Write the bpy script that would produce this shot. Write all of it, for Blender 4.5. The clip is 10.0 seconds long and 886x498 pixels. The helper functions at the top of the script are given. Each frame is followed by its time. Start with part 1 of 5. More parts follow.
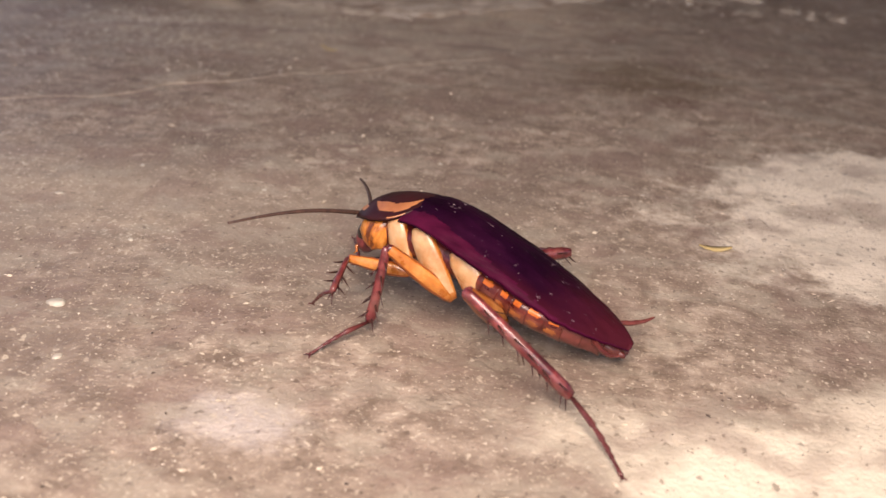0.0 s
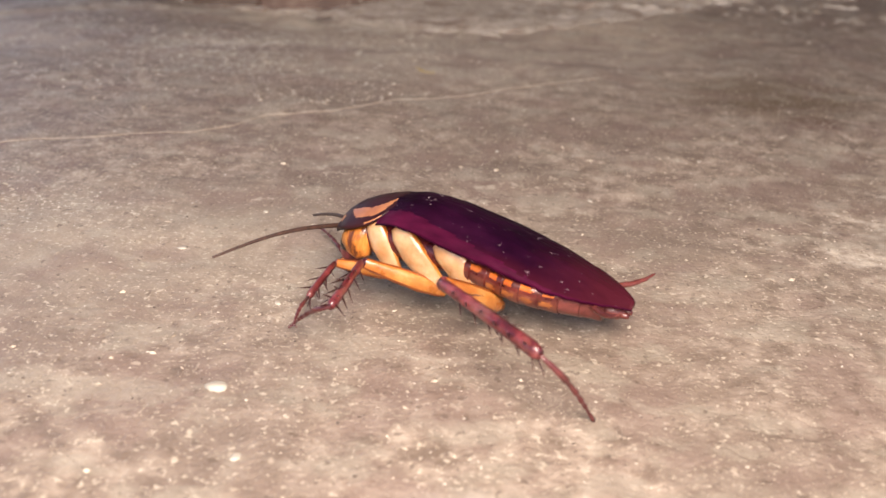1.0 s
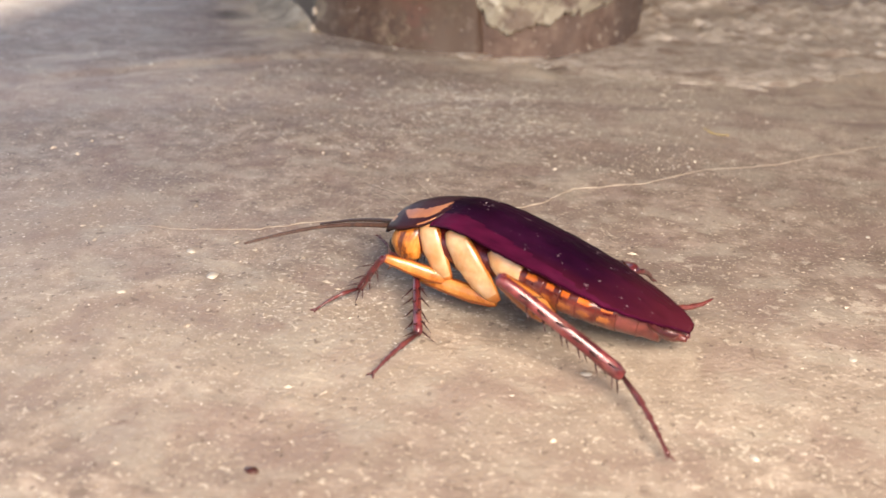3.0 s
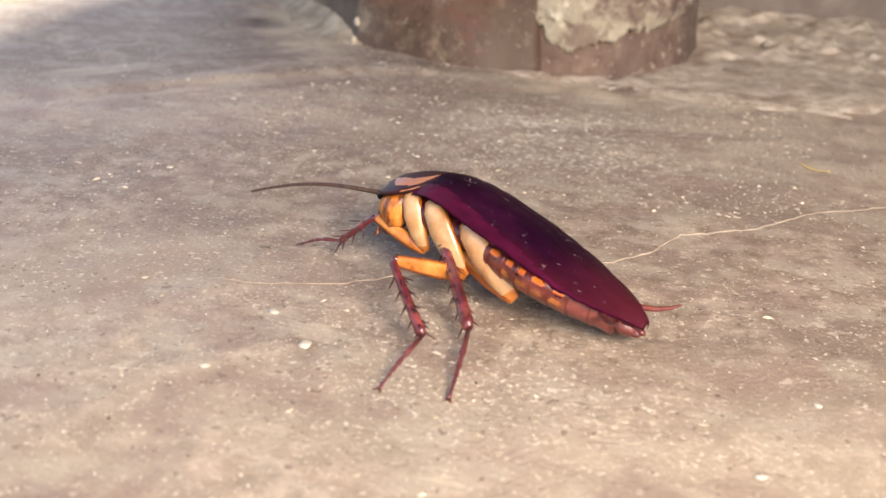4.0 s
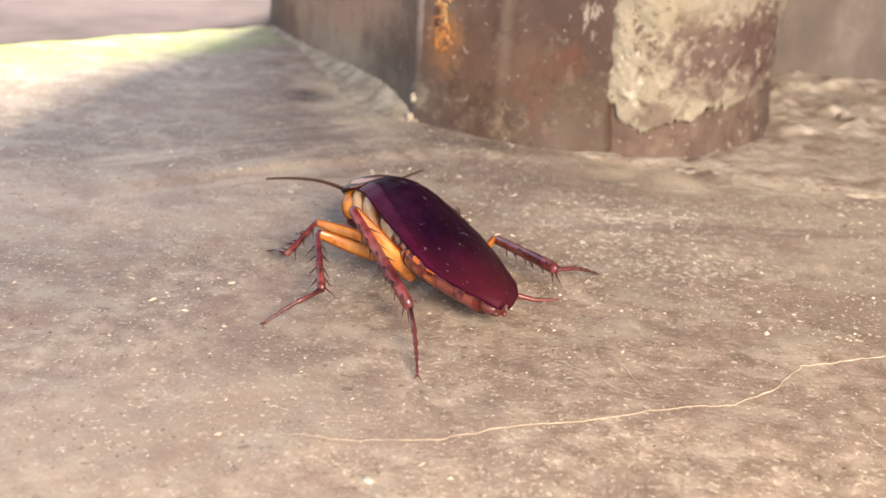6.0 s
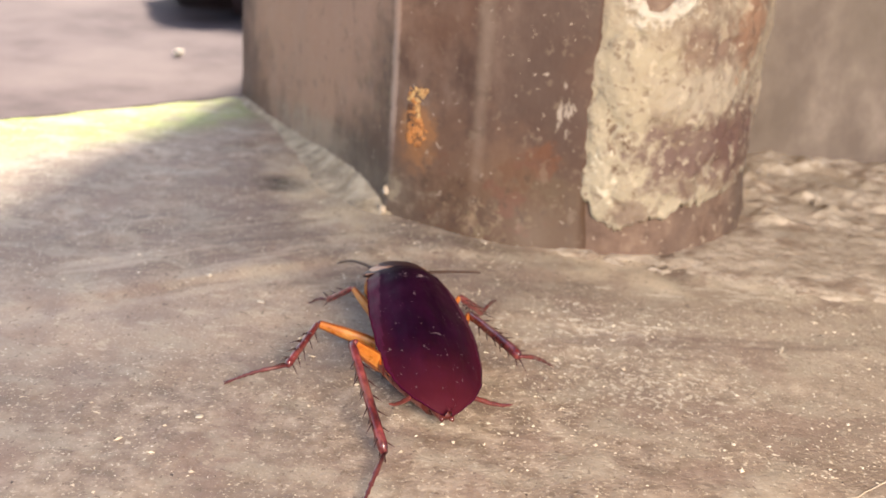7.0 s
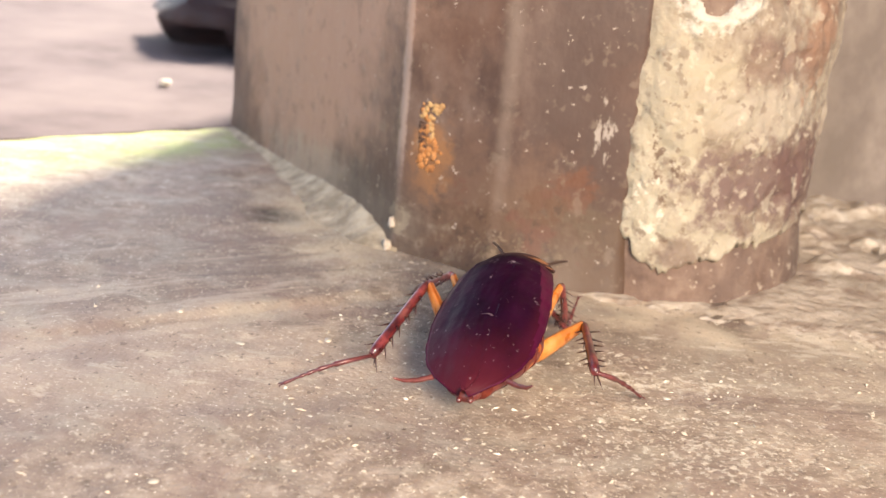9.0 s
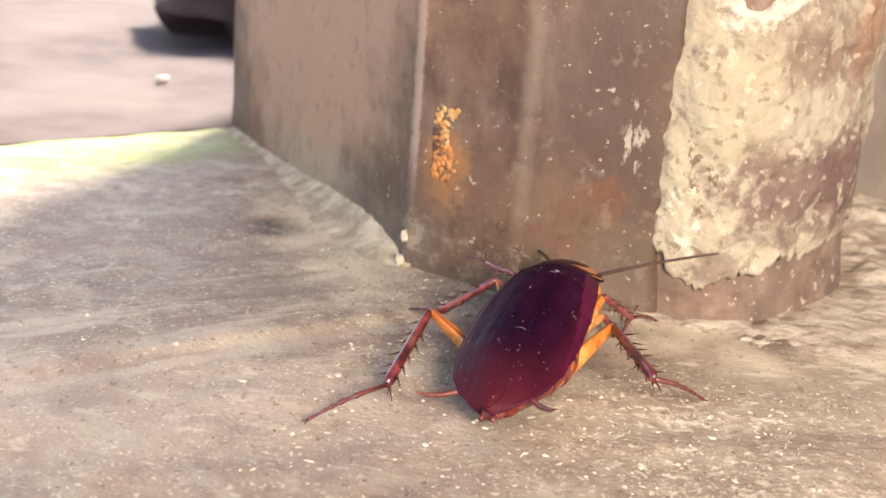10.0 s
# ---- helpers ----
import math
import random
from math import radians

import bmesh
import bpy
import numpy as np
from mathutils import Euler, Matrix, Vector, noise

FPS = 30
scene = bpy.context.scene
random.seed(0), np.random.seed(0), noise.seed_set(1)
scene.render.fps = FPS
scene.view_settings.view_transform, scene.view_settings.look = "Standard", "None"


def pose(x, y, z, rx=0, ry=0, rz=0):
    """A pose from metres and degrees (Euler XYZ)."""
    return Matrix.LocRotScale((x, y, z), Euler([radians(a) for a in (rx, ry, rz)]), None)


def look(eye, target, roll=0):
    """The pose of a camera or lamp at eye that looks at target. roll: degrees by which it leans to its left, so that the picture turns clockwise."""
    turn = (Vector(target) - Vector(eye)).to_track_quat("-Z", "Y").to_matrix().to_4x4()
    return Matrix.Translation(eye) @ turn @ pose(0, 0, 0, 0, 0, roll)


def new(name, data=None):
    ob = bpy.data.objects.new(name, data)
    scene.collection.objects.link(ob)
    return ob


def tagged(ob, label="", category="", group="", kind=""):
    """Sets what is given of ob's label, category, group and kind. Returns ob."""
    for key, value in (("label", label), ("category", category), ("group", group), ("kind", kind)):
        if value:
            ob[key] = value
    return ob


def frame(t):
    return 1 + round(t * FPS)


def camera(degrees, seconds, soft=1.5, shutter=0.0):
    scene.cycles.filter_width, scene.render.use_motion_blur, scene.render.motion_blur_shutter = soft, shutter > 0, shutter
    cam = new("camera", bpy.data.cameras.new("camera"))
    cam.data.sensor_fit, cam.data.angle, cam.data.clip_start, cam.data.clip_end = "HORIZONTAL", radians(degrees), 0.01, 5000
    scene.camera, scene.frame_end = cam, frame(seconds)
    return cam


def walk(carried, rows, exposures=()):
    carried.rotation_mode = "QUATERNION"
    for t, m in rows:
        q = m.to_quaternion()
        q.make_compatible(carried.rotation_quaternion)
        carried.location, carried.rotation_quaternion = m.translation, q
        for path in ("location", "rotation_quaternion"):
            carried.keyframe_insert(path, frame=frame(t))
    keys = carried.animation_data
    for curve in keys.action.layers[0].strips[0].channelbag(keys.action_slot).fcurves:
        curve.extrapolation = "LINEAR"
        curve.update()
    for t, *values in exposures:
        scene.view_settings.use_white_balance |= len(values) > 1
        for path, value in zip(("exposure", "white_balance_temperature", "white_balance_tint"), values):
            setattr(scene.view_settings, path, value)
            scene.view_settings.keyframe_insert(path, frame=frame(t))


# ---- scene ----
# stops and white balance over time; power of sky, sun and lamp
EXPOSURES = [(0.0, 1.70, 6500, 22), (0.5, 1.94, 6400, 20), (1.5, 2.34, 6400, 17), (2.5, 2.50, 6600, 16), (4.0, 2.72, 6700, 15), (5.0, 2.95, 6900, 14), (6.5, 2.96, 7200, 16), (8.5, 3.10, 7200, 16), (9.2, 3.30, 7200, 15), (10.0, 3.32, 7200, 14)]
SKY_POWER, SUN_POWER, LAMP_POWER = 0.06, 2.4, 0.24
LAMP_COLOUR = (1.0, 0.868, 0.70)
# ---- camera: hand-held phone close over the floor ----
cam = camera(42.0, 10.0)
cam.data.dof.use_dof, cam.data.dof.focus_distance, cam.data.dof.aperture_fstop = True, 0.123, 46.0
PATH = [
    (0, (0.02326, 0.04244, 0.05715), (-0.10591, 0.9433, -0.35731), 3.76),
    (0.1, (0.02160, 0.04414, 0.05684), (-0.11267, 0.94430, -0.35749), 3.47),
    (0.2, (0.01989, 0.04581, 0.05653), (-0.09596, 0.94239, -0.37093), 3.19),
    (0.3, (0.01806, 0.04743, 0.05622), (-0.08262, 0.94413, -0.37482), 2.90),
    (0.4, (0.01606, 0.04897, 0.05591), (-0.09225, 0.95237, -0.35900), 2.62),
    (0.5, (0.01384, 0.05041, 0.0556), (-0.10277, 0.95221, -0.36055), 2.33),
    (0.7, (0.00868, 0.05298, 0.05498), (-0.13384, 0.94865, -0.36628), 2.45),
    (0.8, (0.00587, 0.05418, 0.05466), (-0.13255, 0.95080, -0.36594), 2.52),
    (1, (0.00019, 0.05663, 0.05393), (-0.12237, 0.96102, -0.35479), 2.64),
    (1.2, (-0.00519, 0.05936, 0.05312), (-0.13923, 0.96432, -0.35074), 2.55),
    (1.3, (-0.00777, 0.06082, 0.05275), (-0.15841, 0.96294, -0.35158), 2.51),
    (1.5, (-0.0128, 0.06382, 0.05232), (-0.14595, 0.9703, -0.34839), 2.42),
    (1.7, (-0.01770, 0.06680, 0.05222), (-0.14119, 0.97735, -0.34231), 2.26),
    (1.8, (-0.01997, 0.06822, 0.05220), (-0.14516, 0.98079, -0.33709), 2.18),
    (2, (-0.02384, 0.07079, 0.05219), (-0.16959, 0.97822, -0.34192), 2.02),
    (2.2, (-0.02669, 0.07281, 0.05213), (-0.15933, 0.97728, -0.35326), 2.01),
    (2.3, (-0.02804, 0.07355, 0.05198), (-0.16396, 0.97664, -0.35538), 2.01),
    (2.5, (-0.03148, 0.07434, 0.05123), (-0.17622, 0.98346, -0.33935), 2.00),
    (2.7, (-0.03632, 0.07449, 0.04985), (-0.19082, 0.98422, -0.33552), 2.29),
    (3.8, (-0.05604, 0.08812, 0.05074), (-0.17988, 0.99793, -0.34537), 3.29),
    (4, (-0.05966, 0.09048, 0.04957), (-0.18478, 1.00223, -0.34166), 3.75),
    (4.2, (-0.06352, 0.09438, 0.04962), (-0.18361, 1.00945, -0.33538), 3.67),
    (4.3, (-0.06516, 0.09646, 0.04966), (-0.18370, 1.01160, -0.33564), 3.62),
    (4.5, (-0.06687, 0.09919, 0.04971), (-0.19233, 1.01268, -0.33733), 3.54),
    (4.7, (-0.06698, 0.09992, 0.04969), (-0.18542, 1.01703, -0.33093), 3.75),
    (4.8, (-0.06698, 0.10006, 0.04965), (-0.18307, 1.01884, -0.32767), 3.86),
    (5, (-0.06709, 0.10012, 0.04945), (-0.19472, 1.01381, -0.33641), 4.07),
    (5.2, (-0.06801, 0.10014, 0.04903), (-0.1969, 1.01575, -0.33182), 3.93),
    (6.3, (-0.07432, 0.10763, 0.05926), (-0.21035, 1.0273, -0.30911), 3.42),
    (6.5, (-0.07605, 0.10896, 0.06263), (-0.21129, 1.03397, -0.29243), 4.12),
    (6.6, (-0.07573, 0.10966, 0.06389), (-0.20980, 1.03569, -0.28894), 4.08),
    (6.8, (-0.07407, 0.11095, 0.06547), (-0.19277, 1.03615, -0.29496), 4.00),
    (7, (-0.07299, 0.11153, 0.06627), (-0.1877, 1.0374, -0.29375), 3.92),
    (7.1, (-0.07324, 0.11130, 0.06654), (-0.19472, 1.03740, -0.29065), 3.94),
    (7.2, (-0.07383, 0.11075, 0.06675), (-0.19767, 1.04042, -0.28019), 3.95),
    (7.3, (-0.07453, 0.11008, 0.06690), (-0.20533, 1.04125, -0.27343), 3.97),
    (7.4, (-0.07512, 0.10953, 0.06699), (-0.20447, 1.03940, -0.27741), 3.98),
    (7.5, (-0.07537, 0.1093, 0.06702), (-0.20473, 1.03267, -0.29442), 4.00),
    (7.6, (-0.07510, 0.10931, 0.06698), (-0.20646, 1.02536, -0.31196), 4.15),
    (7.7, (-0.07442, 0.10937, 0.06689), (-0.19944, 1.02344, -0.31891), 4.29),
    (7.8, (-0.07356, 0.10954, 0.06678), (-0.19752, 1.02735, -0.31040), 4.44),
    (7.9, (-0.07274, 0.10987, 0.06669), (-0.19351, 1.03285, -0.29873), 4.58),
    (8, (-0.07218, 0.11042, 0.06665), (-0.19841, 1.03364, -0.29628), 4.73),
    (8.2, (-0.07171, 0.11237, 0.06671), (-0.19001, 1.03632, -0.29706), 4.75),
    (8.3, (-0.07162, 0.11386, 0.06677), (-0.18627, 1.03728, -0.29948), 4.75),
    (8.5, (-0.07158, 0.118, 0.06683), (-0.17615, 1.04775, -0.28621), 4.77),
    (8.6, (-0.07213, 0.1205, 0.06472), (-0.18591, 1.05477, -0.27319), 3.70),
    (8.8, (-0.07625, 0.12497, 0.05062), (-0.20165, 1.0665, -0.2621), 5.74),
    (9, (-0.07854, 0.13492, 0.05228), (-0.19514, 1.0814, -0.24869), 5.13),
    (9.1, (-0.07846, 0.14234, 0.05291), (-0.17431, 1.09001, -0.25164), 3.62),
    (9.2, (-0.07788, 0.14617, 0.05479), (-0.17251, 1.09477, -0.24722), 2.11),
    (9.3, (-0.07552, 0.14497, 0.05755), (-0.15431, 1.09595, -0.24151), 0.74),
    (9.5, (-0.0796, 0.14479, 0.05472), (-0.18403, 1.09125, -0.25075), 2.37),
    (9.6, (-0.08076, 0.14495, 0.05390), (-0.17009, 1.09511, -0.24477), 2.77),
    (9.7, (-0.08146, 0.14537, 0.05340), (-0.17711, 1.09539, -0.24379), 3.17),
    (9.8, (-0.08182, 0.14600, 0.05314), (-0.19521, 1.09436, -0.24309), 3.57),
    (10, (-0.08197, 0.14758, 0.05303), (-0.20161, 1.08812, -0.26489), 4.37),
]
walk(cam, [(t, look(eye, target, roll)) for t, eye, target, roll in PATH], exposures=EXPOSURES)

# ---- light: sky, the sun behind the wall, and an added fill lamp ----
SUN_AZ, SUN_EL = math.atan2(0.985, 0.205), radians(38)
world = bpy.data.worlds.new("sky")
scene.world = world
world.use_nodes = True
wn = world.node_tree
sky = wn.nodes.new("ShaderNodeTexSky")
sky.sky_type, sky.sun_disc = "NISHITA", False
sky.sun_elevation, sky.sun_rotation = SUN_EL, math.pi / 2 - SUN_AZ
wn.links.new(sky.outputs[0], wn.nodes["Background"].inputs[0])
wn.nodes["Background"].inputs[1].default_value = SKY_POWER

sun = new("sun", bpy.data.lights.new("sun", "SUN"))
sun.data.energy, sun.data.angle, sun.data.color = SUN_POWER, radians(11.0), (1.0, 0.95, 0.82)
sun_way = Vector((math.cos(SUN_AZ) * math.cos(SUN_EL), math.sin(SUN_AZ) * math.cos(SUN_EL), math.sin(SUN_EL)))
sun.matrix_world = look(sun_way, (0, 0, 0))

# added disk lamp, fixed behind the camera, to brighten floor and cockroach
fill_lamp = new("fill_lamp", bpy.data.lights.new("fill_lamp", "AREA"))
fill_lamp.data.shape, fill_lamp.data.size = "DISK", 0.11
fill_lamp.data.energy, fill_lamp.data.color = LAMP_POWER, LAMP_COLOUR
fill_lamp.matrix_world = look((0.020, 0.015, 0.122), (-0.035, 0.20, 0.0))


# ---- materials ----
def rgb(c):
    return (*c, 1.0)


def material(name, ramp, scale=800.0, detail=6.0, rough=0.5, rough_var=0.15, bump=0.2, bump_scale=None, bump_height=0.0002,
             coat=0.0, metal=0.0, second=None, second_scale=120.0, second_amount=0.5, stretch=(1, 1, 1), island=0.0, through_light=0.0):
    """A surface whose colour runs over ramp with fine noise, mixed at a larger scale with second."""
    m = bpy.data.materials.new(name)
    m.use_nodes = True
    nt = m.node_tree
    n, l = nt.nodes, nt.links
    b = n["Principled BSDF"]
    co = n.new("ShaderNodeTexCoord")
    mp = n.new("ShaderNodeMapping")
    mp.inputs["Scale"].default_value = stretch
    l.new(co.outputs["Object"], mp.inputs[0])
    t1 = n.new("ShaderNodeTexNoise")
    t1.inputs["Scale"].default_value, t1.inputs["Detail"].default_value = scale, detail
    t1.inputs["Roughness"].default_value = 0.62
    l.new(mp.outputs[0], t1.inputs["Vector"])
    r = n.new("ShaderNodeValToRGB")
    els = r.color_ramp.elements
    while len(els) < len(ramp):
        els.new(0.5)
    for e, (p, c) in zip(els, ramp):
        e.position, e.color = p, rgb(c)
    l.new(t1.outputs["Fac"], r.inputs[0])
    colour = r.outputs[0]
    if second:
        t2 = n.new("ShaderNodeTexNoise")
        t2.inputs["Scale"].default_value, t2.inputs["Detail"].default_value = second_scale, 5.0
        l.new(mp.outputs[0], t2.inputs["Vector"])
        r2 = n.new("ShaderNodeMapRange")
        r2.inputs[1].default_value, r2.inputs[2].default_value, r2.inputs[4].default_value = 0.42, 0.66, second_amount
        l.new(t2.outputs["Fac"], r2.inputs[0])
        mx = n.new("ShaderNodeMix")
        mx.data_type = "RGBA"
        mx.inputs["B"].default_value = rgb(second)
        l.new(r2.outputs[0], mx.inputs["Factor"])
        l.new(colour, mx.inputs["A"])
        colour = mx.outputs["Result"]
    if island:
        g = n.new("ShaderNodeNewGeometry")
        hs = n.new("ShaderNodeHueSaturation")
        mr = n.new("ShaderNodeMapRange")
        mr.inputs[3].default_value, mr.inputs[4].default_value = 1 - island, 1 + island
        l.new(g.outputs["Random Per Island"], mr.inputs[0])
        l.new(mr.outputs[0], hs.inputs["Value"])
        l.new(colour, hs.inputs["Color"])
        colour = hs.outputs[0]
    l.new(colour, b.inputs["Base Color"])
    rr = n.new("ShaderNodeMapRange")
    rr.inputs[3].default_value, rr.inputs[4].default_value = max(0.03, rough - rough_var), min(1, rough + rough_var)
    l.new(t1.outputs["Fac"], rr.inputs[0])
    l.new(rr.outputs[0], b.inputs["Roughness"])
    b.inputs["Metallic"].default_value = metal
    b.inputs["Coat Weight"].default_value = coat
    b.inputs["Coat Roughness"].default_value = 0.12
    if through_light:
        b.inputs["Subsurface Weight"].default_value = through_light
        b.inputs["Subsurface Radius"].default_value = (0.0012, 0.0005, 0.0002)
        b.inputs["Subsurface Scale"].default_value = 1.0
    if bump:
        tb = n.new("ShaderNodeTexNoise")
        tb.inputs["Scale"].default_value, tb.inputs["Detail"].default_value = bump_scale or scale, 8.0
        l.new(mp.outputs[0], tb.inputs["Vector"])
        bp = n.new("ShaderNodeBump")
        bp.inputs["Strength"].default_value, bp.inputs["Distance"].default_value = bump, bump_height
        l.new(tb.outputs["Fac"], bp.inputs["Height"])
        l.new(bp.outputs[0], b.inputs["Normal"])
    return m


def stained(m, spots):
    """Lays stains, or patches of light or shade put into the colour, over m: each (x, y, z, rx, ry, rz, turn, soft,
    ragged, colour, amount), in metres, with a ragged noisy rim.
    """
    nt = m.node_tree
    n, l = nt.nodes, nt.links
    b = n["Principled BSDF"]
    co = n.new("ShaderNodeTexCoord")
    for x, y, z, rx, ry, rz, turn, soft, ragged, grain, colour, amount in spots:
        mp = n.new("ShaderNodeMapping")
        mp.vector_type = "TEXTURE"
        mp.inputs["Location"].default_value = (x, y, z)
        mp.inputs["Rotation"].default_value = (0, 0, radians(turn))
        mp.inputs["Scale"].default_value = (rx, ry, rz)
        l.new(co.outputs["Object"], mp.inputs[0])
        ln = n.new("ShaderNodeVectorMath")
        ln.operation = "LENGTH"
        l.new(mp.outputs[0], ln.inputs[0])
        t = n.new("ShaderNodeTexNoise")
        t.inputs["Scale"].default_value, t.inputs["Detail"].default_value, t.inputs["Roughness"].default_value = grain, 7.0, 0.68
        l.new(co.outputs["Object"], t.inputs["Vector"])
        ad = n.new("ShaderNodeMath")
        ad.operation, ad.inputs[1].default_value = "MULTIPLY_ADD", ragged
        l.new(t.outputs["Fac"], ad.inputs[0])
        l.new(ln.outputs["Value"], ad.inputs[2])
        mr = n.new("ShaderNodeMapRange")
        mr.interpolation_type = "SMOOTHSTEP"
        mid = 1.0 + 0.5 * ragged
        mr.inputs[1].default_value, mr.inputs[2].default_value = mid + soft, mid - soft
        mr.inputs[3].default_value, mr.inputs[4].default_value = 0.0, amount
        l.new(ad.outputs[0], mr.inputs[0])
        mx = n.new("ShaderNodeMix")
        mx.data_type = "RGBA"
        l.new(mr.outputs[0], mx.inputs["Factor"])
        l.new(b.inputs["Base Color"].links[0].from_socket, mx.inputs["A"])
        mx.inputs["B"].default_value = rgb(colour)
        l.new(mx.outputs["Result"], b.inputs["Base Color"])
    return m


def speckled(m, scale, threshold, soft, colour, amount, stretch=(1, 1, 1)):
    """Scatters fine specks of another colour over m."""
    nt = m.node_tree
    n, l = nt.nodes, nt.links
    b = n["Principled BSDF"]
    co, mp, t, mr, mx = (n.new("ShaderNode" + k) for k in ("TexCoord", "Mapping", "TexNoise", "MapRange", "Mix"))
    mp.inputs["Scale"].default_value = stretch
    t.inputs["Scale"].default_value, t.inputs["Detail"].default_value, t.inputs["Roughness"].default_value = scale, 3.0, 0.6
    mr.inputs[1].default_value, mr.inputs[2].default_value, mr.inputs[4].default_value = threshold, threshold + soft, amount
    mx.data_type = "RGBA"
    mx.inputs["B"].default_value = rgb(colour)
    l.new(co.outputs["Object"], mp.inputs[0])
    l.new(mp.outputs[0], t.inputs["Vector"])
    l.new(t.outputs["Fac"], mr.inputs[0])
    l.new(mr.outputs[0], mx.inputs["Factor"])
    l.new(b.inputs["Base Color"].links[0].from_socket, mx.inputs["A"])
    l.new(mx.outputs["Result"], b.inputs["Base Color"])
    return m


def flecked(m, x, y, z, rx, ry, rz, turn, scale, threshold, soft, colour, amount, stretch=(1, 1, 1)):
    """Ragged flecks of another colour, gathered round a place (metres)."""
    nt = m.node_tree
    n, l = nt.nodes, nt.links
    b = n["Principled BSDF"]
    co, area, ln, near, mp, t, mr, both, mx = (n.new("ShaderNode" + k) for k in ("TexCoord", "Mapping", "VectorMath", "MapRange", "Mapping", "TexNoise", "MapRange", "Math", "Mix"))
    area.vector_type, ln.operation, both.operation, mx.data_type = "TEXTURE", "LENGTH", "MULTIPLY_ADD", "RGBA"
    area.inputs["Location"].default_value, area.inputs["Rotation"].default_value, area.inputs["Scale"].default_value = (x, y, z), (0, 0, radians(turn)), (rx, ry, rz)
    near.inputs[1].default_value, near.inputs[2].default_value, near.inputs[3].default_value, near.inputs[4].default_value = 0.0, 1.3, 0.0, -0.25
    near.clamp = False
    mp.inputs["Scale"].default_value = stretch
    t.inputs["Scale"].default_value, t.inputs["Detail"].default_value, t.inputs["Roughness"].default_value = scale, 6.0, 0.7
    mr.inputs[1].default_value, mr.inputs[2].default_value, mr.inputs[4].default_value = threshold, threshold + soft, amount
    both.inputs[1].default_value = 1.0
    mx.inputs["B"].default_value = rgb(colour)
    for a, c in ((co.outputs["Object"], area.inputs[0]), (area.outputs[0], ln.inputs[0]), (ln.outputs["Value"], near.inputs[0]), (co.outputs["Object"], mp.inputs[0]),
                 (mp.outputs[0], t.inputs["Vector"]), (t.outputs["Fac"], both.inputs[0]), (near.outputs[0], both.inputs[2]), (both.outputs[0], mr.inputs[0]),
                 (mr.outputs[0], mx.inputs["Factor"]), (b.inputs["Base Color"].links[0].from_socket, mx.inputs["A"]), (mx.outputs["Result"], b.inputs["Base Color"])):
        l.new(a, c)
    return m


def streaked(m, x, y, rx, ry, turn, scale, reach, threshold, soft, colour, amount):
    """Long thin streaks of another colour that run along turn, gathered round a place (metres)."""
    nt = m.node_tree
    n, l = nt.nodes, nt.links
    b = n["Principled BSDF"]
    co, area, ln, near, mp, t, mr, both, mx = (n.new("ShaderNode" + k) for k in ("TexCoord", "Mapping", "VectorMath", "MapRange", "Mapping", "TexNoise", "MapRange", "Math", "Mix"))
    area.vector_type, mp.vector_type, ln.operation, both.operation, mx.data_type = "TEXTURE", "TEXTURE", "LENGTH", "MULTIPLY_ADD", "RGBA"
    area.inputs["Location"].default_value, area.inputs["Rotation"].default_value, area.inputs["Scale"].default_value = (x, y, 0), (0, 0, radians(turn)), (rx, ry, 1)
    mp.inputs["Rotation"].default_value, mp.inputs["Scale"].default_value = (0, 0, radians(turn)), (reach, 1, 1)
    near.inputs[1].default_value, near.inputs[2].default_value, near.inputs[3].default_value, near.inputs[4].default_value = 0.0, 1.3, 0.0, -0.25
    near.clamp = False
    t.inputs["Scale"].default_value, t.inputs["Detail"].default_value, t.inputs["Roughness"].default_value = scale, 5.0, 0.62
    mr.inputs[1].default_value, mr.inputs[2].default_value, mr.inputs[4].default_value = threshold, threshold + soft, amount
    both.inputs[1].default_value = 1.0
    mx.inputs["B"].default_value = rgb(colour)
    for a, c in ((co.outputs["Object"], area.inputs[0]), (area.outputs[0], ln.inputs[0]), (ln.outputs["Value"], near.inputs[0]), (co.outputs["Object"], mp.inputs[0]),
                 (mp.outputs[0], t.inputs["Vector"]), (t.outputs["Fac"], both.inputs[0]), (near.outputs[0], both.inputs[2]), (both.outputs[0], mr.inputs[0]),
                 (mr.outputs[0], mx.inputs["Factor"]), (b.inputs["Base Color"].links[0].from_socket, mx.inputs["A"]), (mx.outputs["Result"], b.inputs["Base Color"])):
        l.new(a, c)
    return m


